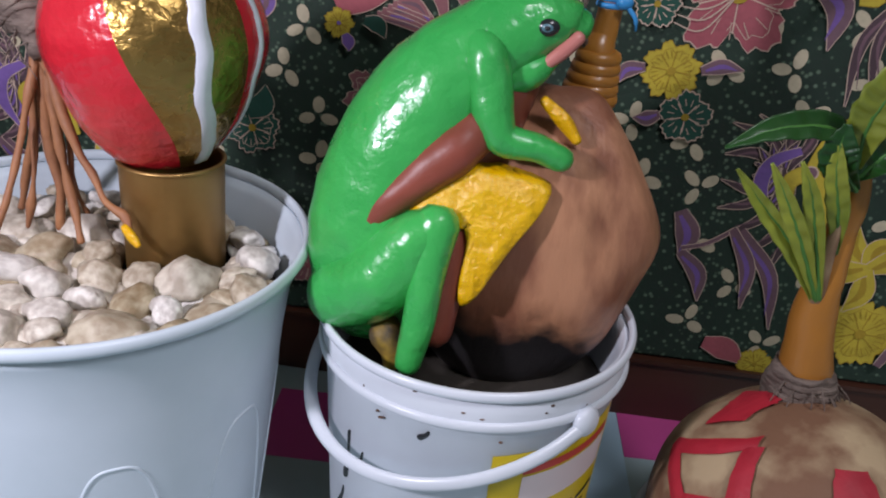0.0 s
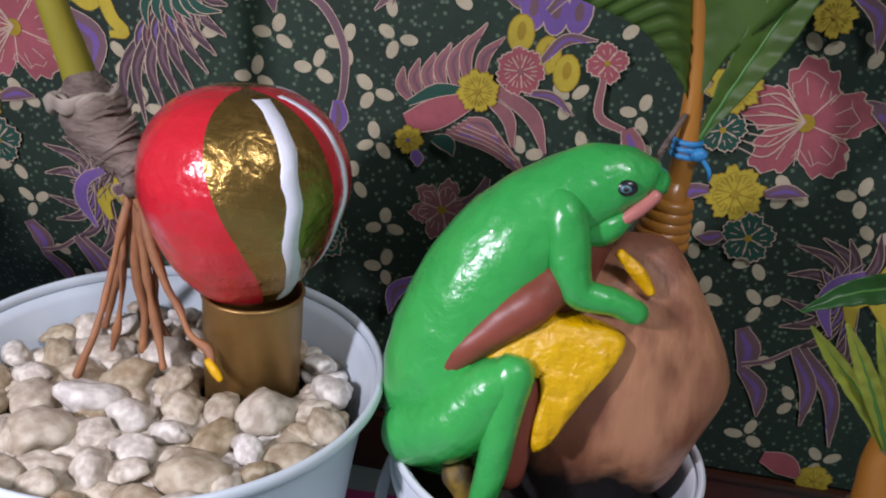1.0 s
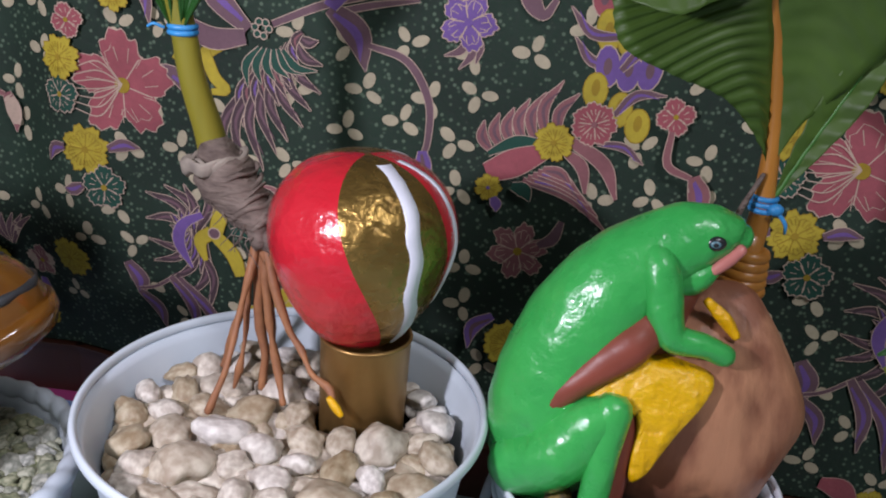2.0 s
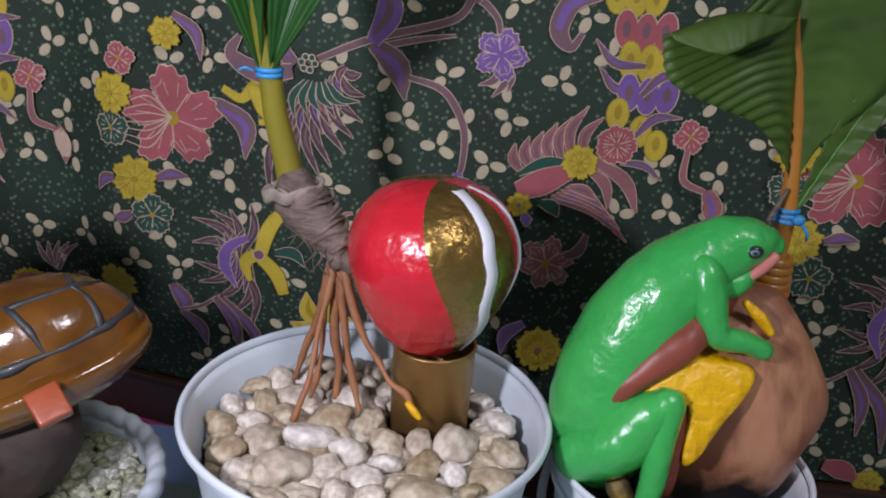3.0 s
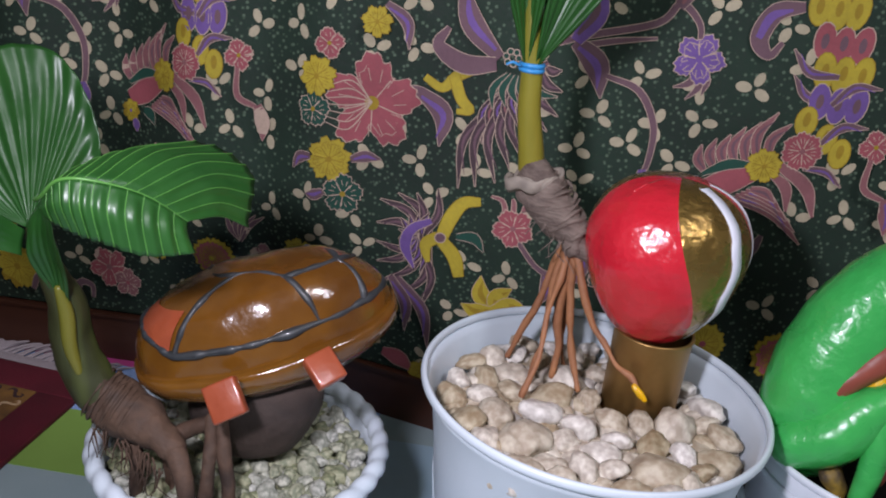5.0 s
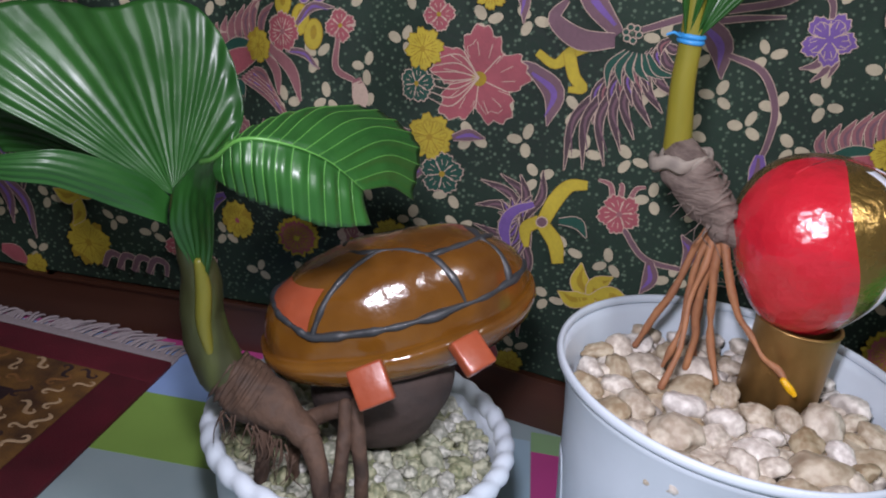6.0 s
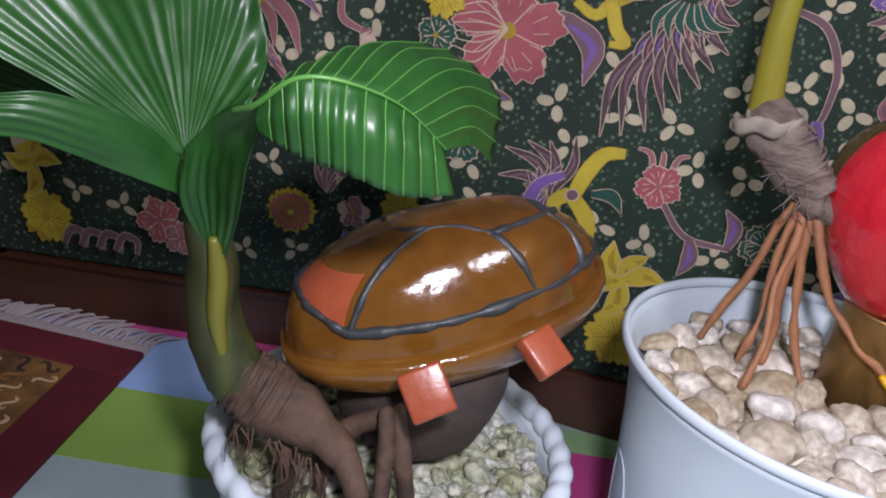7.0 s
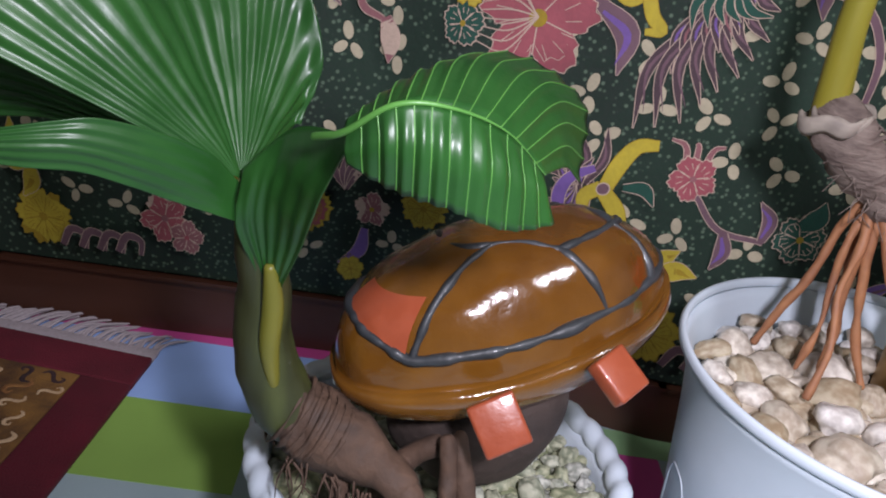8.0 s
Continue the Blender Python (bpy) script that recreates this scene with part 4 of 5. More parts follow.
palm = thing("coconut_seedling", (-0.26, 0.485, 0.225), "coconut seedling with fibrous crown and bare orange roots", "plant")
bm = bmesh.new()
tube(bm, [(-0.287, 0.496, 0.378, 0.0155), (-0.281, 0.493, 0.368, 0.0185), (-0.268, 0.487, 0.354, 0.0175), (-0.257, 0.481, 0.344, 0.0125), (-0.251, 0.477, 0.334, 0.0085)], 6, 20, 0, 0.005)
for k in range(11):
    t = k / 10
    c = Vector((-0.287, 0.496, 0.377)).lerp(Vector((-0.253, 0.479, 0.342)), t)
    r = 0.0155 + 0.004 * math.sin(t * 3.1) - 0.006 * t * t
    lift = rng.uniform(-0.002, 0.002)
    tube(bm, [(c.x + r * (math.cos(w) * 0.85 + 0.1), c.y + r * math.sin(w) * 0.9, c.z + r * math.cos(w) * 0.42 + lift + 0.002 * math.sin(3 * w + k * 1.7), 0.0014 + 0.0006 * math.sin(k * 2.1)) for w in (2 * math.pi * i / 12 for i in range(13))], 2, 6, 0, 0.002)
for k in range(30):
    w, t = rng.uniform(-2.9, 0.2), rng.random()
    c = Vector((-0.285, 0.495, 0.374)).lerp(Vector((-0.25, 0.478, 0.33)), t) + Vector((math.cos(w), math.sin(w), 0)) * (0.0165 - 0.006 * t)
    tube(bm, [(*c, 0.0006), (c.x + rng.uniform(-0.005, 0.005), c.y - 0.002, c.z - rng.uniform(0.004, 0.01), 0.0004), (c.x + rng.uniform(-0.008, 0.008), c.y - 0.003, c.z - rng.uniform(0.01, 0.022), 0.0002)], 3, 5)
part("crown", bm, FIBRE, palm, "grey brown fibrous crown")
bm = bmesh.new()
tube(bm, [(-0.275, 0.49, 0.345, 0.006), (-0.248, 0.478, 0.335, 0.008), (-0.228, 0.47, 0.325, 0.006)], 5, 10, 0, 0.003)
part("neck", bm, FIBRE, palm, "fibrous neck against the shell")
for pts in ([(-0.255, 0.482, 0.334, 0.004), (-0.263, 0.465, 0.28, 0.003), (-0.274, 0.436, 0.222, 0.0026)], [(-0.257, 0.487, 0.336, 0.004), (-0.268, 0.492, 0.28, 0.0034), (-0.286, 0.497, 0.222, 0.003)],
            [(-0.252, 0.482, 0.336, 0.0045), (-0.253, 0.479, 0.27, 0.004), (-0.25, 0.474, 0.222, 0.0035)], [(-0.25, 0.481, 0.334, 0.0042), (-0.243, 0.472, 0.27, 0.0036), (-0.23, 0.458, 0.222, 0.003)],
            [(-0.249, 0.479, 0.334, 0.0038), (-0.229, 0.462, 0.28, 0.0034), (-0.207, 0.446, 0.255, 0.003), (-0.188, 0.433, 0.2415, 0.0024)], [(-0.254, 0.484, 0.334, 0.0036), (-0.262, 0.478, 0.28, 0.0028), (-0.268, 0.47, 0.222, 0.0024)],
            [(-0.251, 0.486, 0.332, 0.003), (-0.247, 0.49, 0.27, 0.0026), (-0.24, 0.492, 0.222, 0.002)]):
    bm = bmesh.new()
    kinked = [pts[0]]
    for p, q in zip(pts, pts[1:]):
        kinked += [tuple((u + v) / 2 + rng.uniform(-0.0035, 0.0035) * (i < 2) for i, (u, v) in enumerate(zip(p, q))), q]
    tube(bm, [(*p[:3], p[3] * 0.82) for p in kinked], 6, 9, 0, 0.0016)
    part("root", bm, ROOT, palm, "orange brown bare root")
bm = bmesh.new()
tube(bm, [(-0.192, 0.4355, 0.2445, 0.0025), (-0.187, 0.4325, 0.2405, 0.0029), (-0.1835, 0.4305, 0.2375, 0.002)], 4, 8)
part("root_tip", bm, YELLOW, palm, "yellow painted root tip")
bm = bmesh.new()
tube(bm, [(-0.29, 0.501, 0.368, 0.0105), (-0.294, 0.498, 0.395, 0.0098), (-0.301, 0.49, 0.43, 0.0085), (-0.304, 0.484, 0.463, 0.0078), (-0.309, 0.478, 0.5, 0.007), (-0.312, 0.472, 0.56, 0.005)], 8, 18)
part("stem", bm, STEM_YELLOW, palm, "yellow green sheathed stem")
bm = bmesh.new()
for dx, dz, r, lean in ((0, 0.378, 0.0165, 1.0), (-0.005, 0.374, 0.0185, 2.6)):
    lathe(bm, [(r - 0.003, -0.007), (r, -0.004), (r + 0.0015, 0.003), (r + 0.0005, 0.0048), (r - 0.002, 0.0035)], (-0.2855 + dx, 0.4935, dz), 32, closed=True,
          shape=lambda w, q, h: (q + 0.0012 * math.sin(4 * w + 1), h + 0.0032 * math.sin(w + lean) + 0.0015 * math.sin(5 * w)))
part("collar", bm, PAPERY, palm, "pale papery collar")
bm = bmesh.new()
for dz in (0, 0.0035):
    lathe(bm, [(0.0082 + 0.0015 * math.cos(w), dz + 0.0018 * math.sin(w)) for w in (k * math.pi / 4 for k in range(8))], (-0.304, 0.484, 0.46), 24, closed=True)
tube(bm, [(-0.313, 0.476, 0.463, 0.001), (-0.318, 0.474, 0.465, 0.001), (-0.322, 0.474, 0.463, 0.0008)], 4, 6)
part("tie", bm, BLUE_TIE, palm, "blue plastic tie")
fan_leaf(palm, (-0.308, 0.48, 0.46), [(84, 0.05), (89, 0.12), (95, 0.2), (102, 0.2), (107, 0.11), (111, 0.04)], LEAF, "young green leaf blade", 7, 0.001, -0.3, 0.1, 0, False)
fan_leaf(palm, (-0.302, 0.478, 0.462), [(54, 0.04), (60, 0.12), (67, 0.18), (76, 0.2), (84, 0.15), (90, 0.05)], LEAF, "young green leaf blade", 7, 0.001, -0.15, 0.1, 0, False)

# ---- bucket with the frog coconut ----
BX, BY = 0.011, 0.458
bucket = thing("paint_bucket", (BX, BY, 0), "used white plastic paint bucket with yellow label and drips", "bucket")


def bucket_r(z):
    return 0.08 + 0.0095 * z / 0.2


def on_bucket(deg, z, lift=0.0):
    a = math.radians(deg)
    r = bucket_r(z) + lift
    return Vector((BX + r * math.cos(a), BY + r * math.sin(a), z))


def wrap(d0, d1, z0, z1, lift=0.0006, n=14, rows=3, slant=0.0):
    """A thin sheet stuck on the bucket's side."""
    b = bmesh.new()
    g = [[b.verts.new(on_bucket(d0 + (d1 - d0) * i / n, z0 + (z1 - z0) * j / rows + slant * i / n, lift)) for j in range(rows + 1)] for i in range(n + 1)]
    for u, v in zip(g, g[1:]):
        for j in range(rows):
            b.faces.new((u[j], v[j], v[j + 1], u[j + 1]))
    return b


bm = bmesh.new()
lathe(bm, [(0.07, 0.0), (0.079, 0.0), (0.0805, 0.004), (0.0888, 0.178), (0.0905, 0.18), (0.0915, 0.187), (0.0918, 0.203), (0.0885, 0.205), (0.0868, 0.19), (0.085, 0.17), (0.077, 0.006)], (BX, BY, 0), 96)
part("body", bm, BUCKET, bucket)
for z, r in ((0.2065, 0.0928), (0.187, 0.0918)):
    bm = bmesh.new()
    lathe(bm, [(r + 0.0022 * math.cos(w), z + 0.0032 * math.sin(w)) for w in (k * math.pi / 5 for k in range(10))], (BX, BY, 0), 96, closed=True)
    part("rim" if z > 0.2 else "band", bm, BUCKET, bucket)
bm = bmesh.new()
tube(bm, [(*on_bucket(141 + 171 * k / 12, 0.183 - 0.04 * math.sin(math.pi * k / 12), 0.0075 + 0.004 * math.sin(math.pi * k / 12)), 0.0042) for k in range(13)], 4, 10, 0, 0, 0.6)
part("handle", bm, BUCKET, bucket, "bowed white plastic handle")
for d in (-48, 141):
    bm = bmesh.new()
    p = on_bucket(d, 0.183, 0.006)
    blob(bm, stretch(*p, 0.009, 0.005, 0.009, 0, 0, d + 90))
    part("pivot", bm, BUCKET, bucket, "round handle pivot")
part("label", wrap(-80, -20, 0.07, 0.166, 0.0006, 18, 3, 0.006), LABEL_YELLOW, bucket, "bright yellow paper label")
part("panel", wrap(-68, -24, 0.128, 0.15, 0.0011, 14, 2, 0.005), LABEL_WHITE, bucket, "pale pink panel on the label")
part("headline_bar", wrap(-68, -24, 0.1515, 0.157, 0.0011, 14, 1, 0.005), LABEL_RED, bucket, "red bar on the label")
for d0, d1, z in ((-70, -54, 0.113), (-51, -40, 0.113), (-37, -24, 0.114), (-68, -30, 0.105), (-70, -40, 0.098)):
    part("print_bar", wrap(d0, d1, z, z + 0.0028, 0.0011, 8, 1, 0.003), BLACK, bucket, "small dark print on the label")
for d, z0, z1, w in ((-138, 0.115, 0.15, 1.1), (-130, 0.133, 0.142, 0.6), (-94, 0.085, 0.126, 1.6), (-103, 0.172, 0.176, 1.2), (-143, 0.09, 0.103, 1.4), (-110, 0.06, 0.072, 1.0)):
    bm = bmesh.new()
    tube(bm, [(*on_bucket(d, z1, 0.0003), 0.0011 * w), (*on_bucket(d - 0.6, (z0 * 0.4 + z1 * 0.6), 0.0003), 0.0013 * w), (*on_bucket(d - 2.2 * w, z0, 0.0003), 0.0018 * w)], 5, 8, 0, 0.001, 0.6)
    part("paint_drip", bm, BLACK, bucket, "dried black paint drip")
for k in range(12):
    bm = bmesh.new()
    p = on_bucket(rng.uniform(-150, -30), rng.choice((0.2, 0.192, 0.178)) + rng.uniform(-0.003, 0.003), 0.002)
    blob(bm, stretch(*p, rng.uniform(0.0006, 0.0026), 0.001, rng.uniform(0.0004, 0.0011)), 8, 6)
    part("grime_speck", bm, DARK_ROOT, bucket, "dark grime speck on the rim")

husk = thing("husk_coconut", (0.022, 0.468, 0.15), "brown husked coconut standing in a white bucket", "coconut")
bm = bmesh.new()
blob(bm, stretch(0.032, 0.49, 0.244, 0.083, 0.06, 0.097, 0, 6, 0), 64, 44, 0, 0.009, 22)
for v in bm.verts:
    k = max(0.0, (v.co.z - 0.25) / 0.09)
    v.co.x += (0.05 - v.co.x) * 0.3 * k * k
    v.co.y += (0.49 - v.co.y) * 0.3 * k * k
part("body", bm, BLACK_ENDED_HUSK, husk)
bm = bmesh.new()
lathe(bm, [(0.001, 0.158), (0.083, 0.162), (0.083, 0.158)], (BX, BY, 0), 40)
part("soil", bm, SOIL, bucket, "dark soil inside the bucket")

sprout = thing("coconut_sprout", (0.062, 0.51, 0.33), "orange stemmed coconut sprout with folded green leaves", "plant")
bm = bmesh.new()
for k in range(5):
    lathe(bm, [(0.0142 - 0.001 * k + 0.0035 * math.cos(w), 0.0045 * math.sin(w)) for w in (i * math.pi / 4 for i in range(8))], (0.062 + 0.0006 * k, 0.508, 0.328 + 0.006 * k), 20, closed=True)
tube(bm, [(0.06, 0.506, 0.315, 0.016), (0.062, 0.508, 0.34, 0.0125), (0.065, 0.51, 0.36, 0.0095)], 5, 14, 0, 0.004)
part("collar", bm, STEM_ORANGE, sprout, "ringed orange brown collar")
bm = bmesh.new()
tube(bm, [(0.063, 0.509, 0.35, 0.009), (0.067, 0.513, 0.372, 0.0072), (0.0675, 0.515, 0.39, 0.0068), (0.064, 0.516, 0.435, 0.0048), (0.056, 0.514, 0.478, 0.0045), (0.044, 0.508, 0.515, 0.0035), (0.03, 0.5, 0.58, 0.0025)], 8, 14)
part("stem", bm, STEM_ORANGE, sprout)
bm = bmesh.new()
tube(bm, [(0.056, 0.505, 0.358, 0.0022), (0.05, 0.5, 0.378, 0.002), (0.062, 0.508, 0.405, 0.0016)], 6, 8)
part("twig", bm, FIBRE, sprout, "thin grey dry sheath")
bm = bmesh.new()
for dz in (-0.003, 0.001, 0.005):
    lathe(bm, [(0.0076 + 0.0016 * math.cos(w), dz + 0.0018 * math.sin(w)) for w in (k * math.pi / 4 for k in range(8))], (0.068, 0.515, 0.384), 20, closed=True)
blob(bm, stretch(0.074, 0.506, 0.384, 0.005, 0.004, 0.004))
tube(bm, [(0.076, 0.505, 0.382, 0.0015), (0.081, 0.504, 0.376, 0.0014), (0.082, 0.504, 0.37, 0.001)], 4, 6)
part("tie", bm, BLUE_TIE, sprout, "knotted blue cord")
SPINE = [(0.063, 0.515, 0.406), (0.059, 0.515, 0.447), (0.051, 0.51, 0.487), (0.043, 0.505, 0.52), (0.034, 0.495, 0.58)]
pleated(sprout, [SPINE, [(0.064, 0.512, 0.41), (0.045, 0.503, 0.455), (0.022, 0.493, 0.483), (0.004, 0.487, 0.503), (-0.004, 0.484, 0.522)], [(0.062, 0.512, 0.418), (0.03, 0.5, 0.45), (-0.008, 0.485, 0.465), (-0.04, 0.475, 0.48), (-0.05, 0.47, 0.508)]],
        LEAF_OLIVE, "pleated half of an olive green leaf", 16, 0.0014, False, 0.0, 16, 6)
pleated(sprout, [SPINE, [(0.066, 0.514, 0.408), (0.07, 0.511, 0.45), (0.076, 0.507, 0.49), (0.08, 0.5, 0.53), (0.078, 0.49, 0.58)], [(0.067, 0.513, 0.41), (0.079, 0.51, 0.44), (0.1, 0.504, 0.468), (0.115, 0.499, 0.495), (0.122, 0.488, 0.545)]],
        LEAF_OLIVE, "broad smooth half of an olive green leaf", 12, 0.0004, False, 0.0, 16, 6)
pleated(sprout, [[(0.04, 0.5, 0.521), (0.008, 0.491, 0.526), (-0.022, 0.481, 0.52), (-0.05, 0.47, 0.508)], [(0.038, 0.492, 0.524), (0.006, 0.475, 0.525), (-0.02, 0.467, 0.518), (-0.047, 0.463, 0.51)], [(0.03, 0.484, 0.517), (0.004, 0.46, 0.51), (-0.015, 0.453, 0.502), (-0.043, 0.46, 0.507)]],
        LEAF_OLIVE, "olive green leaf end folded over", 7, 0.0005, False, 0.0, 10, 6)
leaf(sprout, [(0.074, 0.513, 0.392, 0.002), (0.084, 0.511, 0.42, 0.009), (0.098, 0.509, 0.455, 0.014), (0.112, 0.506, 0.49, 0.01), (0.12, 0.504, 0.51, 0.001)], (-1, -0.3, 0.3), (1, -0.3, -0.2), LEAF_OLIVE, "narrow olive green side leaf", pleats=8)


def plate_puff(b, outline, index, puff, depth=0.03):
    """A raised painted field with rounded edges on the leaning front of the husk; outline in (x, z)."""
    q = [tuple(p) for p in curve_points(outline + outline[:1], 4)][:-1]
    cx, cz = 0.006, 0.272

    def at(x, z, out):
        return b.verts.new((x, 0.412 + 0.33 * (z - 0.225) - out, z))

    rings = [[at(cx + (x - cx) * k, cz + (z - cz) * k, o + 0.0012 * noise.noise(Vector((x * 90, z * 90, k)))) for x, z in q] for k, o in ((1.0, -depth), (1.0, -0.002), (0.97, puff * 0.5), (0.9, puff * 0.85), (0.6, puff), (0.25, puff))]
    for u, v in zip(rings, rings[1:]):
        for i in range(len(q)):
            b.faces.new((u[i], u[(i + 1) % len(q)], v[(i + 1) % len(q)], v[i])).material_index = index
    b.faces.new(rings[-1]).material_index = index


# frog figure carved on the husk: one closed body of joined masses
frog = bmesh.new()
tube(frog, [(-0.052, 0.452, 0.222, 0.036), (-0.054, 0.456, 0.258, 0.037), (-0.043, 0.461, 0.298, 0.0365), (-0.02, 0.466, 0.336, 0.034), (0.003, 0.469, 0.362, 0.026), (0.024, 0.47, 0.374, 0.021), (0.04, 0.47, 0.377, 0.014), (0.046, 0.47, 0.376, 0.009)], 8, 28, 0, 0.0012)
tube(frog, [(-0.04, 0.452, 0.228, 0.026), (-0.022, 0.46, 0.27, 0.027), (-0.004, 0.466, 0.315, 0.027), (0.012, 0.468, 0.345, 0.02)], 8, 22, 2)
tube(frog, [(-0.066, 0.43, 0.222, 0.021), (-0.045, 0.422, 0.238, 0.022), (-0.028, 0.42, 0.262, 0.0172), (-0.0175, 0.42, 0.272, 0.0132)], 8, 20, 0)
tube(frog, [(-0.0165, 0.419, 0.274, 0.0126), (-0.0185, 0.411, 0.252, 0.01), (-0.021, 0.404, 0.222, 0.009), (-0.0245, 0.4, 0.2, 0.0074)], 8, 16, 0)
tube(frog, [(-0.006, 0.46, 0.37, 0.008), (-0.001, 0.447, 0.36, 0.0115), (0.004, 0.4425, 0.345, 0.0118), (0.007, 0.438, 0.331, 0.0108), (0.014, 0.436, 0.32, 0.0094), (0.031, 0.437, 0.3165, 0.0078), (0.045, 0.439, 0.311, 0.0068)], 8, 18, 0, 0.001)
tube(frog, [(0.0315, 0.456, 0.3565, 0.0034), (0.039, 0.4575, 0.363, 0.004), (0.0465, 0.4605, 0.3705, 0.0038)], 6, 14, 4)
tube(frog, [(0.01, 0.457, 0.345, 0.01), (0.024, 0.457, 0.351, 0.009), (0.034, 0.46, 0.358, 0.005)], 6, 14, 0)
plate_puff(frog, [(-0.036, 0.275), (-0.025, 0.289), (-0.011, 0.302), (0.005, 0.304), (0.039, 0.298), (0.04, 0.286), (0.024, 0.262), (0.009, 0.237), (0.0, 0.231), (-0.002, 0.245), (0.0, 0.264), (-0.005, 0.277), (-0.009, 0.281), (-0.022, 0.277)], 1, 0.006)
tube(frog, [(0.034, 0.458, 0.336, 0.003), (0.045, 0.456, 0.327, 0.0045), (0.053, 0.454, 0.318, 0.003)], 6, 12, 1)
tube(frog, [(-0.06, 0.426, 0.262, 0.005), (-0.04, 0.4295, 0.284, 0.01), (-0.014, 0.436, 0.308, 0.0135), (0.004, 0.444, 0.326, 0.012)], 8, 16, 2, 0.001)
tube(frog, [(-0.01, 0.432, 0.272, 0.01), (-0.009, 0.425, 0.247, 0.011), (-0.012, 0.417, 0.212, 0.01)], 6, 14, 2)
tube(frog, [(-0.042, 0.424, 0.21, 0.008), (-0.036, 0.416, 0.2, 0.009), (-0.033, 0.413, 0.192, 0.006)], 6, 14, 6, 0.004)
blob(frog, stretch(0.0295, 0.452, 0.376, 0.0064, 0.0032, 0.0046, 0, -8, 0), 18, 12, 3)
blob(frog, stretch(0.0293, 0.4494, 0.3762, 0.0032, 0.0011, 0.0022), 12, 8, 5)
blob(frog, stretch(0.0293, 0.4486, 0.3762, 0.0016, 0.001, 0.0013), 12, 8, 3)
solid("frog_figure", frog, [GREEN, YELLOW, BELLY, BLACK, PINK, EYE_BLUE, OCHRE], "glossy green painted frog figure clinging to a coconut", "figurine")

# ---- coconut with red marks ----
HX, HY, HZ = 0.217, 0.425, 0.09
pot3 = thing("low_pot", (HX, HY, 0), "low white plastic pot holding a red-marked coconut", "flower pot", "pots along the wall")
bm = bmesh.new()
lathe(bm, [(0.06, 0), (0.068, 0.001), (0.09, 0.062), (0.094, 0.064), (0.0945, 0.073), (0.0905, 0.074), (0.087, 0.066), (0.066, 0.006)], (HX, HY, 0), 64)
part("body", bm, WHITE_POT, pot3)
marked = thing("marked_coconut", (HX, HY, 0.01), "pale brown coconut with matt red painted shapes", "coconut")
NUTM = stretch(HX, HY, HZ + 0.004, 0.087, 0.094, 0.085)
bm = bmesh.new()
blob(bm, NUTM, 48, 32, 0, 0.003, 25)
part("body", bm, HUSK_PALE, marked)


def on_nut(u, v, lift=1.03):
    """Place on the marked coconut by turn u and height v in degrees."""
    a, b = math.radians(u), math.radians(v)
    return NUTM @ Vector((lift * math.cos(a) * math.cos(b), lift * math.sin(a) * math.cos(b), lift * math.sin(b)))


def band(pts, half):
    b = bmesh.new()
    q = curve_points([(*p, half) for p in pts], 6) if len(pts) > 2 else [np.array((*(np.array(pts[0]) * (1 - k / 6) + np.array(pts[1]) * k / 6), half)) for k in range(7)]
    last = None
    for i, p in enumerate(q):
        d = q[min(i + 1, len(q) - 1)] - q[max(i - 1, 0)]
        n = np.array((-d[1], d[0]))
        n = n / (np.linalg.norm(n) or 1) * p[2] * (1 + 0.22 * noise.noise(Vector((i * 0.6, p[0] * 0.1, p[1] * 0.1))))
        row = [b.verts.new(on_nut(p[0] + n[0] * k, p[1] + n[1] * k, 1.036 - 0.012 * abs(k))) for k in (-1, -0.5, 0, 0.5, 1)]
        if last:
            for j in range(4):
                b.faces.new((last[j], last[j + 1], row[j + 1], row[j]))
        last = row
    return b


for pts, half in (([(-190, 29), (-157, 60)], 4), ([(-188, 30), (-164, 22)], 3.5), ([(-156, 57), (-141, 36)], 5), ([(-164, 21), (-141, 36)], 4), ([(-186, 52), (-202, 62), (-222, 66)], 9), ([(-88, 65), (-88, 50), (-88, 34)], 14)):
    part("red_mark", band(pts, half), RED_MARK, marked, "matt red painted band")
shoot = thing("young_shoot", (0.212, 0.458, 0.175), "young coconut shoot with yellowing folded leaves", "plant")
bm = bmesh.new()
for k in range(6):
    lathe(bm, [(0.0215 - 0.0011 * k + 0.0028 * math.cos(w), 0.003 * math.sin(w)) for w in (i * math.pi / 4 for i in range(8))], (0.213 - 0.0006 * k, 0.457, 0.168 + 0.0042 * k), 26, closed=True,
          shape=lambda w, r, h: (r + 0.0014 * math.sin(5 * w + r * 900), h + 0.0012 * math.sin(3 * w + r * 700)))
for k in range(26):
    w = rng.uniform(-3.0, 0.2)
    c = Vector((0.212 + 0.021 * math.cos(w), 0.457 + 0.021 * math.sin(w), rng.uniform(0.17, 0.188)))
    tube(bm, [(*c, 0.0006), (c.x + 0.005 * math.cos(w), c.y + 0.005 * math.sin(w), c.z - 0.004, 0.0005), (c.x + 0.009 * math.cos(w), c.y + 0.008 * math.sin(w), c.z - rng.uniform(0.008, 0.016), 0.0002)], 3, 5)
part("collar", bm, FIBRE, shoot, "fibrous brown collar")
bm = bmesh.new()
tube(bm, [(0.2125, 0.457, 0.168, 0.0165), (0.211, 0.458, 0.192, 0.0155), (0.2085, 0.461, 0.222, 0.013), (0.2095, 0.464, 0.262, 0.0095), (0.2115, 0.465, 0.298, 0.0085), (0.2065, 0.461, 0.33, 0.005)], 8, 18, 0, 0.0012)
part("stem", bm, STEM_ORANGE, shoot)
bm = bmesh.new()
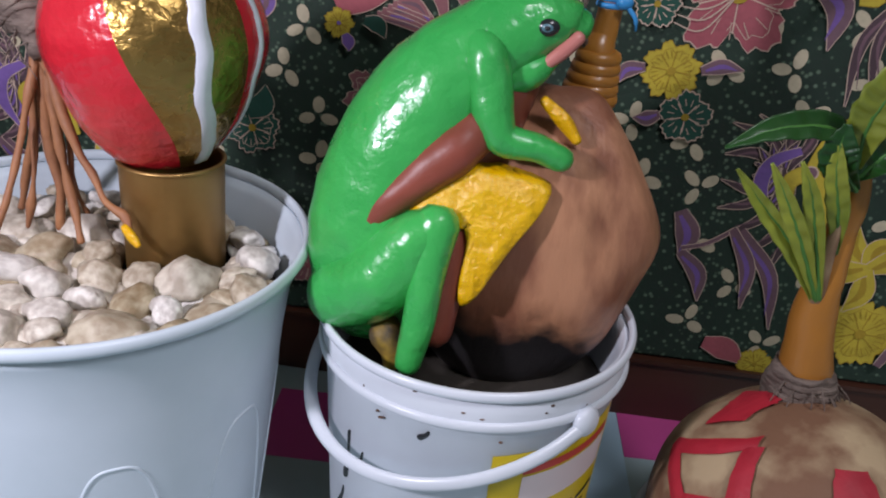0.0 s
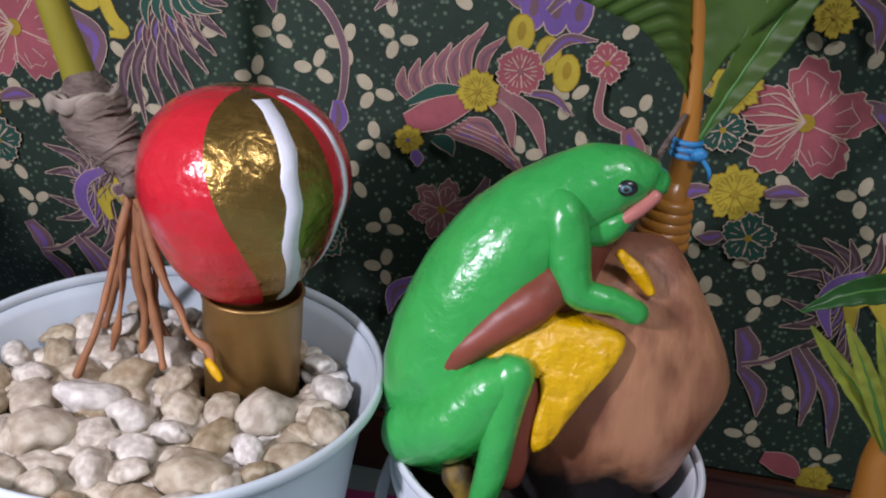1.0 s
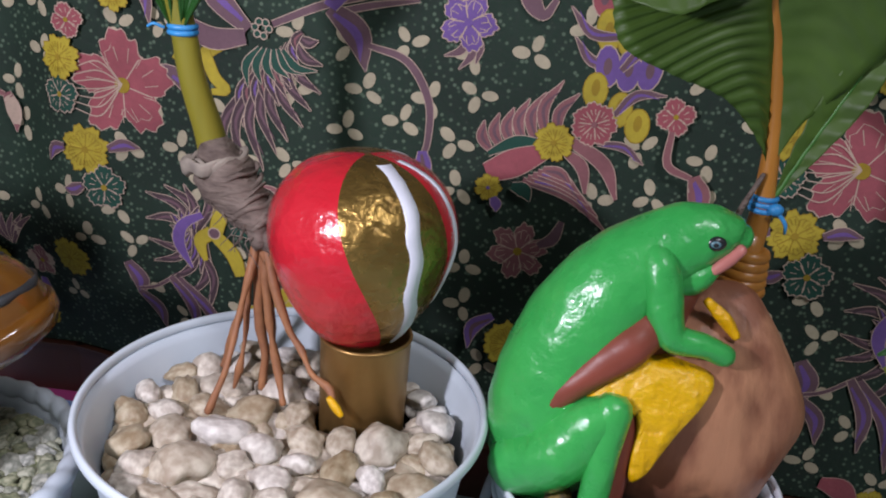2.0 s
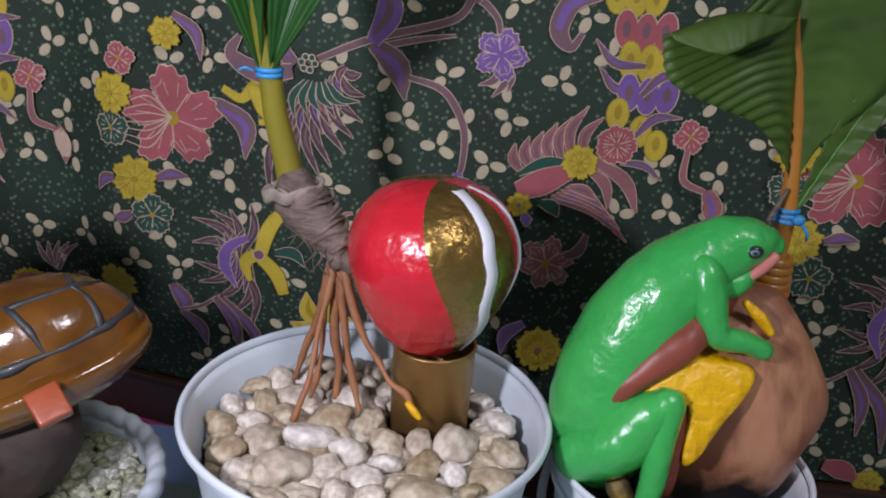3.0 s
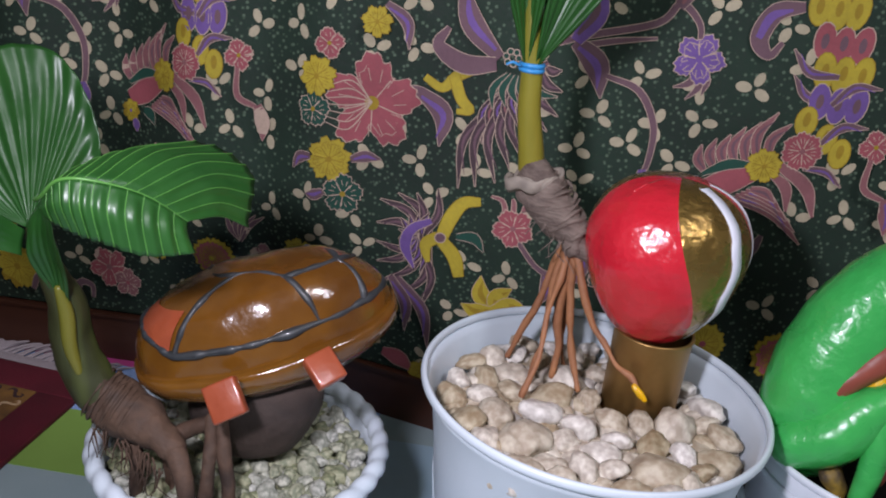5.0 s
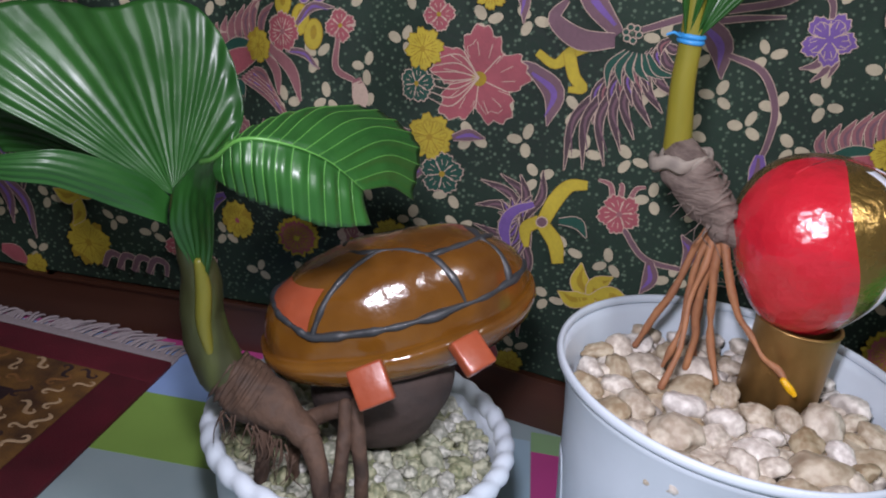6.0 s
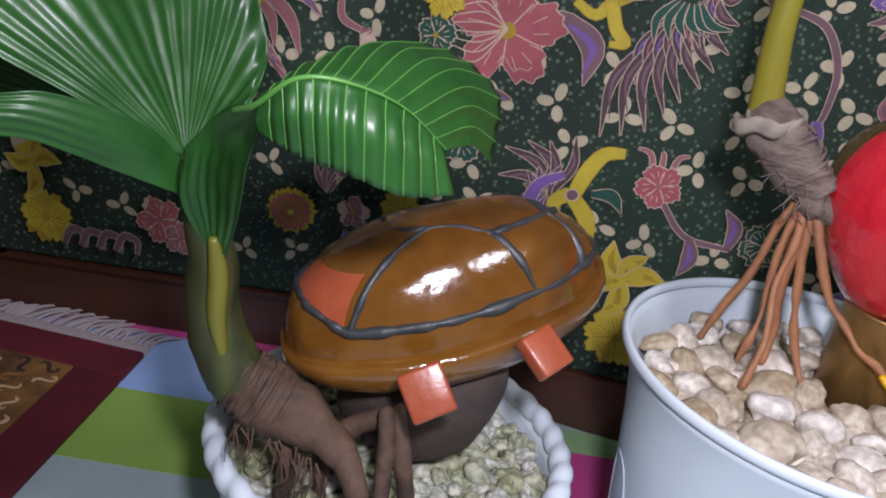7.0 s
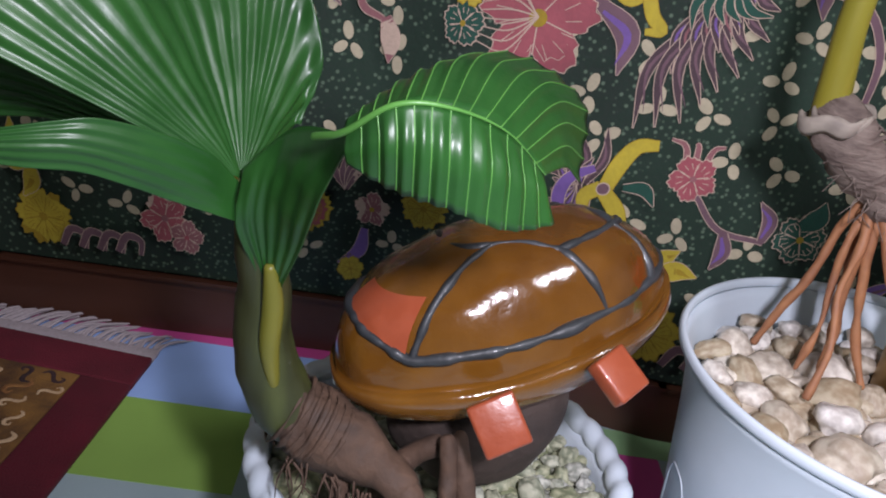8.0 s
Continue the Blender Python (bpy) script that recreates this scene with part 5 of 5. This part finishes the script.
tube(bm, [(0.204, 0.456, 0.238, 0.005), (0.202, 0.4535, 0.262, 0.0042), (0.203, 0.453, 0.292, 0.0022)], 6, 10)
part("sheath", bm, HUSK_PALE, shoot, "dry pale sheath")
for mid, l, r, m in (([(0.203, 0.455, 0.236, 0.002), (0.181, 0.45, 0.27, 0.0075), (0.157, 0.448, 0.295, 0.0055), (0.139, 0.446, 0.314, 0.001)], (1, -0.5, 0.7), (-0.6, -0.6, -0.7), LEAF_YELLOW),
                     ([(0.203, 0.453, 0.238, 0.002), (0.183, 0.446, 0.275, 0.006), (0.168, 0.443, 0.3, 0.005), (0.154, 0.44, 0.321, 0.001)], (1, -0.5, 0.5), (-1, -0.3, -0.5), LEAF_YELLOW),
                     ([(0.204, 0.452, 0.24, 0.002), (0.19, 0.447, 0.279, 0.006), (0.18, 0.444, 0.305, 0.005), (0.17, 0.442, 0.323, 0.001)], (1, -0.6, 0.2), (-1, -0.3, -0.3), LEAF_YELLOW),
                     ([(0.207, 0.456, 0.268, 0.002), (0.199, 0.45, 0.294, 0.007), (0.19, 0.446, 0.318, 0.006), (0.187, 0.444, 0.334, 0.001)], (-1, -0.4, 0), (1, -0.5, 0), LEAF_YELLOW),
                     ([(0.205, 0.46, 0.318, 0.003), (0.185, 0.45, 0.339, 0.0085), (0.152, 0.435, 0.341, 0.0075), (0.124, 0.425, 0.331, 0.001)], (0.1, 0.5, 0.8), (-0.1, -0.8, -0.35), LEAF),
                     ([(0.204, 0.456, 0.318, 0.003), (0.199, 0.446, 0.343, 0.012), (0.202, 0.436, 0.366, 0.014), (0.212, 0.43, 0.39, 0.001)], (-1, -0.3, 0.3), (1, -0.4, -0.4), LEAF_YELLOW),
                     ([(0.207, 0.455, 0.306, 0.003), (0.189, 0.446, 0.325, 0.011), (0.187, 0.442, 0.345, 0.002)], (-1, -0.3, -0.3), (1, -0.3, 0.3), LEAF),
                     ([(0.207, 0.457, 0.312, 0.003), (0.216, 0.45, 0.33, 0.016), (0.232, 0.442, 0.344, 0.014), (0.255, 0.436, 0.35, 0.001)], (-0.5, -0.3, 0.8), (0.3, -0.7, -0.7), LEAF)):
    leaf(shoot, mid, l, r, m, "folded young leaf", pleats=7, nu=30, nw=5)

# ---- small pot with the turtle ----
QX, QY = -0.485, 0.418
small = thing("gravel_pot", (QX, QY, 0), "small white plastic pot with a twisted rope rim", "flower pot", "pots along the wall")
bm = bmesh.new()
lathe(bm, [(0.078, 0), (0.084, 0.001), (0.088, 0.008), (0.107, 0.145), (0.109, 0.152), (0.104, 0.154), (0.1015, 0.145), (0.085, 0.01)], (QX, QY, 0), 80)
part("body", bm, WHITE_POT, small)
bm = bmesh.new()
lathe(bm, [(math.cos(2 * math.pi * k / 16), 2 * math.pi * k / 16) for k in range(16)], (QX, QY, 0.155), 240, closed=True,
      shape=lambda w, r, h: (0.1085 + (0.0058 + 0.0019 * abs(math.sin(17 * w + h * 0.5))) * math.cos(h), (0.0062 + 0.0019 * abs(math.sin(17 * w + h * 0.5))) * math.sin(h)))
part("rope_rim", bm, WHITE_POT, small, "twisted rope moulded rim")
bm = bmesh.new()
lathe(bm, [(0.001, 0.13), (0.1, 0.134), (0.1, 0.13)], (QX, QY, 0), 48)
solid("gravel_soil", bm, SOIL, "dark soil under the pale gravel", "soil")
gravel = thing("gravel_bed", (QX, QY, 0.13), "pale greenish gravel filling the small pot", "gravel")
scatter(gravel, stone_meshes("gravel_stone", GRAVEL, 9, 0.46, 0.8), "gravel_stone", (QX, QY), 0.1035, 0.144, (0.0052, 0.0088), 0.84, 9000, 21)

turtle = bmesh.new()
TM = pose(-0.4666, 0.4131, 0.2547, 0, -17.7, 19.7)
SX, SY, SZ = 0.0935, 0.0525, 0.059


def on_dome(a, f, grow=1.0):
    """Place on the turtle's back by turn a in degrees and height f from rim (0) to top (1)."""
    b = math.radians(90 * f)
    a = math.radians(a)
    c = max(math.cos(b), 0.001) ** (2 / 2.4)
    return TM @ Vector((SX * grow * c * math.cos(a), SY * grow * c * math.sin(a), SZ * grow * math.sin(b) ** (2 / 2.4)))


def rim_line(a):
    """Height of the dark groove that parts the back from its rim."""
    return float(np.interp(a % 360, (0, 90, 160, 186, 208, 226, 296, 324, 352, 360), (0.16, 0.2, 0.38, 0.36, 0.3, 0.2, 0.2, 0.18, 0.16, 0.16)))


rings = []
for j in range(21):
    ring = []
    for k in range(84):
        p = on_dome(360 * k / 84, j / 20)
        o = (p - TM.translation).normalized()
        ring.append(turtle.verts.new(p + o * 0.0022 * noise.noise(p * 38)))
    rings.append(ring)
lower = [[turtle.verts.new(TM @ Vector((SX * r * math.cos(a), SY * r * math.sin(a), h + 0.0015 * noise.noise(Vector((math.cos(a) * 3, math.sin(a) * 3, h * 90)))))) for a in (2 * math.pi * k / 84 for k in range(84))]
         for r, h in ((0.5, -0.024), (0.86, -0.022), (0.99, -0.014), (1.045, -0.004), (1.035, 0.006))]
rings = lower + rings
for u, v in zip(rings, rings[1:]):
    for k in range(84):
        turtle.faces.new((u[k], u[(k + 1) % 84], v[(k + 1) % 84], v[k])).material_index = 0
turtle.faces.new(rings[0])
turtle.faces.new(rings[-1])


def groove(pts, r):
    tube(turtle, [(*on_dome(a, f, 0.988), r * (1 + 0.25 * noise.noise(Vector((a * 0.2, f * 9, 0))))) for a, f in curve_points(pts, 3)], 3, 8, 1, 0.0022)


groove([(a, rim_line(a)) for a in range(0, 361, 9)], 0.0027)
for pts in ([(226, 0.2), (228, 0.38), (230, 0.58)], [(296, 0.2), (297, 0.44), (298, 0.68)], [(324, 0.18), (334, 0.37), (346, 0.56)], [(298, 0.68), (322, 0.64), (346, 0.56), (375, 0.4)],
            [(298, 0.68), (285, 0.84), (256, 0.88), (236, 0.78), (230, 0.58)], [(256, 0.88), (170, 0.86), (120, 0.7), (110, 0.22)], [(346, 0.56), (400, 0.62), (420, 0.24)]):
    groove(pts, 0.002)
# orange plate at the low end of the back
plate = []
for i in range(11):
    a = 172 + 52 * i / 10
    plate.append([turtle.verts.new(on_dome(a, rim_line(a) + 0.03 + (0.53 - rim_line(a)) * j / 6, 1.014 + 0.004 * noise.noise(Vector((a * 0.1, j, 0))))) for j in range(7)])
for u, v in zip(plate, plate[1:]):
    for j in range(6):
        turtle.faces.new((u[j], v[j], v[j + 1], u[j + 1])).material_index = 2


def wedge(tip, out, wide, size):
    """A flat carved leg that ends at tip, reaching out from under the shell."""
    x = Vector(wide).normalized()
    y = Vector(out).normalized()
    z = x.cross(y).normalized()
    y = z.cross(x)
    m = Matrix((x, y, z)).transposed().to_4x4()
    m.translation = Vector(tip) - y * size[1] / 2
    block(turtle, m, size, 0.0018, 2)


wedge((-0.4655, 0.327, 0.2355), (0.018, -0.009, -0.014), (0.019, 0.004, 0.011), (0.0235, 0.026, 0.0095))
wedge((-0.406, 0.357, 0.2555), (0.017, -0.01, -0.013), (0.017, 0.017, 0.006), (0.0215, 0.024, 0.0095))
block(turtle, pose(-0.44, 0.462, 0.24, -30, 0, -10), (0.03, 0.04, 0.011), 0.0015, 2)
blob(turtle, stretch(-0.472, 0.408, 0.204, 0.052, 0.037, 0.05, 0, -12, 12), 40, 26, 3, 0.006, 30)
solid("turtle_figure", turtle, [SHELL, GROOVE, ORANGE, OLD_HUSK], "varnished brown coconut turtle figure with orange legs on gravel", "figurine")

# ---- broad-leaved coconut plant ----
bonsai = thing("coconut_plant", (-0.565, 0.375, 0.15), "coconut plant with broad glossy pleated green leaves", "plant")
bm = bmesh.new()
tube(bm, [(-0.562, 0.363, 0.206, 0.016), (-0.5745, 0.363, 0.217, 0.0165), (-0.584, 0.362, 0.237, 0.0155), (-0.589, 0.359, 0.26, 0.014), (-0.5895, 0.356, 0.284, 0.0125), (-0.594, 0.348, 0.31, 0.009), (-0.598, 0.338, 0.335, 0.005), (-0.599, 0.333, 0.346, 0.002)], 8, 20, 0, 0.0012)
part("stem", bm, STEM_GREEN, bonsai, "thick green sheathed stem")
bm = bmesh.new()
tube(bm, [(-0.58, 0.35, 0.238, 0.003), (-0.583, 0.3455, 0.26, 0.0048), (-0.583, 0.3425, 0.285, 0.005), (-0.585, 0.338, 0.305, 0.003)], 8, 14)
part("sheath", bm, STEM_YELLOW, bonsai, "yellow green leaf sheath")
bm = bmesh.new()
tube(bm, [(-0.574, 0.364, 0.215, 0.0165), (-0.558, 0.361, 0.2075, 0.0195), (-0.541, 0.356, 0.203, 0.018), (-0.525, 0.35, 0.1985, 0.0135), (-0.512, 0.344, 0.194, 0.009)], 8, 22, 0, 0.004)
for k in range(13):
    c = Vector((-0.574, 0.364, 0.214)).lerp(Vector((-0.521, 0.349, 0.198)), k / 12)
    r = 0.0178 + 0.0026 * math.sin(k * 0.3 + 0.4) - 0.0006 * k
    tube(bm, [(c.x + r * math.cos(w) * 0.45, c.y + r * math.sin(w), c.z + r * math.cos(w) * 0.9, 0.0012 + 0.0005 * math.sin(k * 2.3)) for w in (2 * math.pi * i / 14 for i in range(15))], 2, 6, 0, 0.0022)
for k in range(34):
    w = rng.uniform(-2.6, -0.4)
    c = Vector((-0.57, 0.362, 0.208)).lerp(Vector((-0.51, 0.344, 0.19)), rng.random())
    p = c + Vector((rng.uniform(-0.004, 0.004), 0.016 * math.sin(w), 0.006 * math.cos(w) - 0.008))
    tube(bm, [(*p, 0.0008), (p.x + rng.uniform(-0.004, 0.006), p.y - 0.003, p.z - rng.uniform(0.006, 0.014), 0.0005), (p.x + rng.uniform(-0.006, 0.008), p.y - 0.004, p.z - rng.uniform(0.016, 0.026), 0.0002)], 3, 5)
part("root_crown", bm, ROOT_CROWN, bonsai, "ringed brown root crown")
for pts in ([(-0.523, 0.35, 0.2, 0.0085), (-0.509, 0.341, 0.192, 0.0072), (-0.498, 0.33, 0.175, 0.006), (-0.49, 0.322, 0.14, 0.0052)], [(-0.49, 0.36, 0.21, 0.0048), (-0.487, 0.349, 0.19, 0.005), (-0.486, 0.34, 0.165, 0.005), (-0.488, 0.335, 0.138, 0.0048)],
            [(-0.484, 0.364, 0.21, 0.005), (-0.479, 0.352, 0.19, 0.0054), (-0.472, 0.345, 0.166, 0.005), (-0.468, 0.342, 0.138, 0.0048)], [(-0.546, 0.358, 0.195, 0.006), (-0.541, 0.35, 0.176, 0.0048), (-0.54, 0.347, 0.138, 0.0042)],
            [(-0.525, 0.36, 0.195, 0.005), (-0.522, 0.362, 0.17, 0.0042), (-0.52, 0.364, 0.138, 0.004)], [(-0.518, 0.35, 0.195, 0.007), (-0.502, 0.366, 0.198, 0.0062), (-0.485, 0.376, 0.2, 0.006)]):
    bm = bmesh.new()
    tube(bm, pts, 8, 11, 0, 0.0018)
    part("root", bm, ROOT_CROWN, bonsai, "stout brown root")
FORK = (-0.599, 0.333, 0.346)
pleated(bonsai, spokes(FORK, [(-0.584, 0.382, 0.358), (-0.5775, 0.386, 0.388), (-0.592, 0.394, 0.423), (-0.614, 0.4, 0.443), (-0.638, 0.392, 0.446), (-0.656, 0.366, 0.44), (-0.674, 0.336, 0.445), (-0.696, 0.312, 0.44), (-0.716, 0.298, 0.426), (-0.729, 0.292, 0.411)],
                      [(0, 0.012, 0.002), (0, 0.012, 0.002), (0, 0.012, 0.002), (0, 0.01, 0.002), (0, 0.006, 0.003), (0, 0.004, 0.004), (0, 0, 0.005), (0, -0.004, 0.006), (0, -0.006, 0.006), (0, -0.008, 0.005)]), LEAF, "broad upright fan of pleated leaf", 18, 0.0009, True, 0.0003)
pleated(bonsai, [[(-0.599, 0.328, 0.347), (-0.609, 0.308, 0.366), (-0.635, 0.285, 0.38), (-0.652, 0.274, 0.38), (-0.692, 0.262, 0.37)], [(-0.599, 0.324, 0.34), (-0.613, 0.302, 0.357), (-0.638, 0.28, 0.371), (-0.656, 0.271, 0.373), (-0.694, 0.262, 0.368)],
                [(-0.598, 0.321, 0.333), (-0.618, 0.3, 0.347), (-0.641, 0.281, 0.361), (-0.66, 0.272, 0.364), (-0.695, 0.262, 0.366)]], LEAF, "low spreading green leaf", 5, 0.0004, True)
pleated(bonsai, spokes((-0.612, 0.352, 0.342), [(-0.73, 0.372, 0.396), (-0.742, 0.37, 0.376), (-0.738, 0.368, 0.356), (-0.72, 0.366, 0.343)], (0, 0, 0.006)), LEAF, "shaded green leaf behind", 8, 0.0008, True)
pleated(bonsai, [[(-0.599, 0.33, 0.352), (-0.6, 0.331, 0.327), (-0.592, 0.341, 0.303), (-0.585, 0.347, 0.286)], [(-0.578, 0.314, 0.378), (-0.586, 0.326, 0.342), (-0.586, 0.337, 0.312), (-0.584, 0.346, 0.287)],
                [(-0.5525, 0.271, 0.3935), (-0.5615, 0.291, 0.366), (-0.571, 0.321, 0.326), (-0.582, 0.3455, 0.289)]], LEAF, "folded dark green leaf", 6, 0.0006, True)
RIB_LINE = [(-0.5565, 0.272, 0.3936), (-0.5412, 0.263, 0.408), (-0.5237, 0.266, 0.409), (-0.5029, 0.28, 0.4), (-0.4848, 0.295, 0.3823)]
drooping = pleated(bonsai, [RIB_LINE, [(-0.556, 0.268, 0.389), (-0.539, 0.258, 0.396), (-0.522, 0.258, 0.397), (-0.5, 0.27, 0.388), (-0.4815, 0.29, 0.376)], [(-0.5544, 0.268, 0.3844), (-0.5373, 0.264, 0.379), (-0.52, 0.261, 0.377), (-0.4975, 0.271, 0.3685), (-0.4775, 0.289, 0.3665)]],
                   LEAF, "drooping near half of a pleated leaf", 12, 0.0009, False, 0.0003, 18, 6)
bm = bmesh.new()
tube(bm, [(*p, 0.0016 - 0.0003 * i) for i, p in enumerate([(-0.567, 0.285, 0.386)] + RIB_LINE)], 8, 8)
part("midrib", bm, RIB, drooping, "pale green midrib")
pleated(bonsai, [RIB_LINE, [(-0.5565, 0.276, 0.396), (-0.539, 0.288, 0.4105), (-0.516, 0.306, 0.416), (-0.485, 0.32, 0.406), (-0.4735, 0.317, 0.379)], [(-0.5565, 0.28, 0.3958), (-0.536, 0.315, 0.404), (-0.501, 0.35, 0.4115), (-0.4665, 0.351, 0.3975), (-0.4625, 0.336, 0.367)]],
        LEAF, "arched far half of a pleated leaf", 14, 0.0007, False, 0.0003, 18, 6)
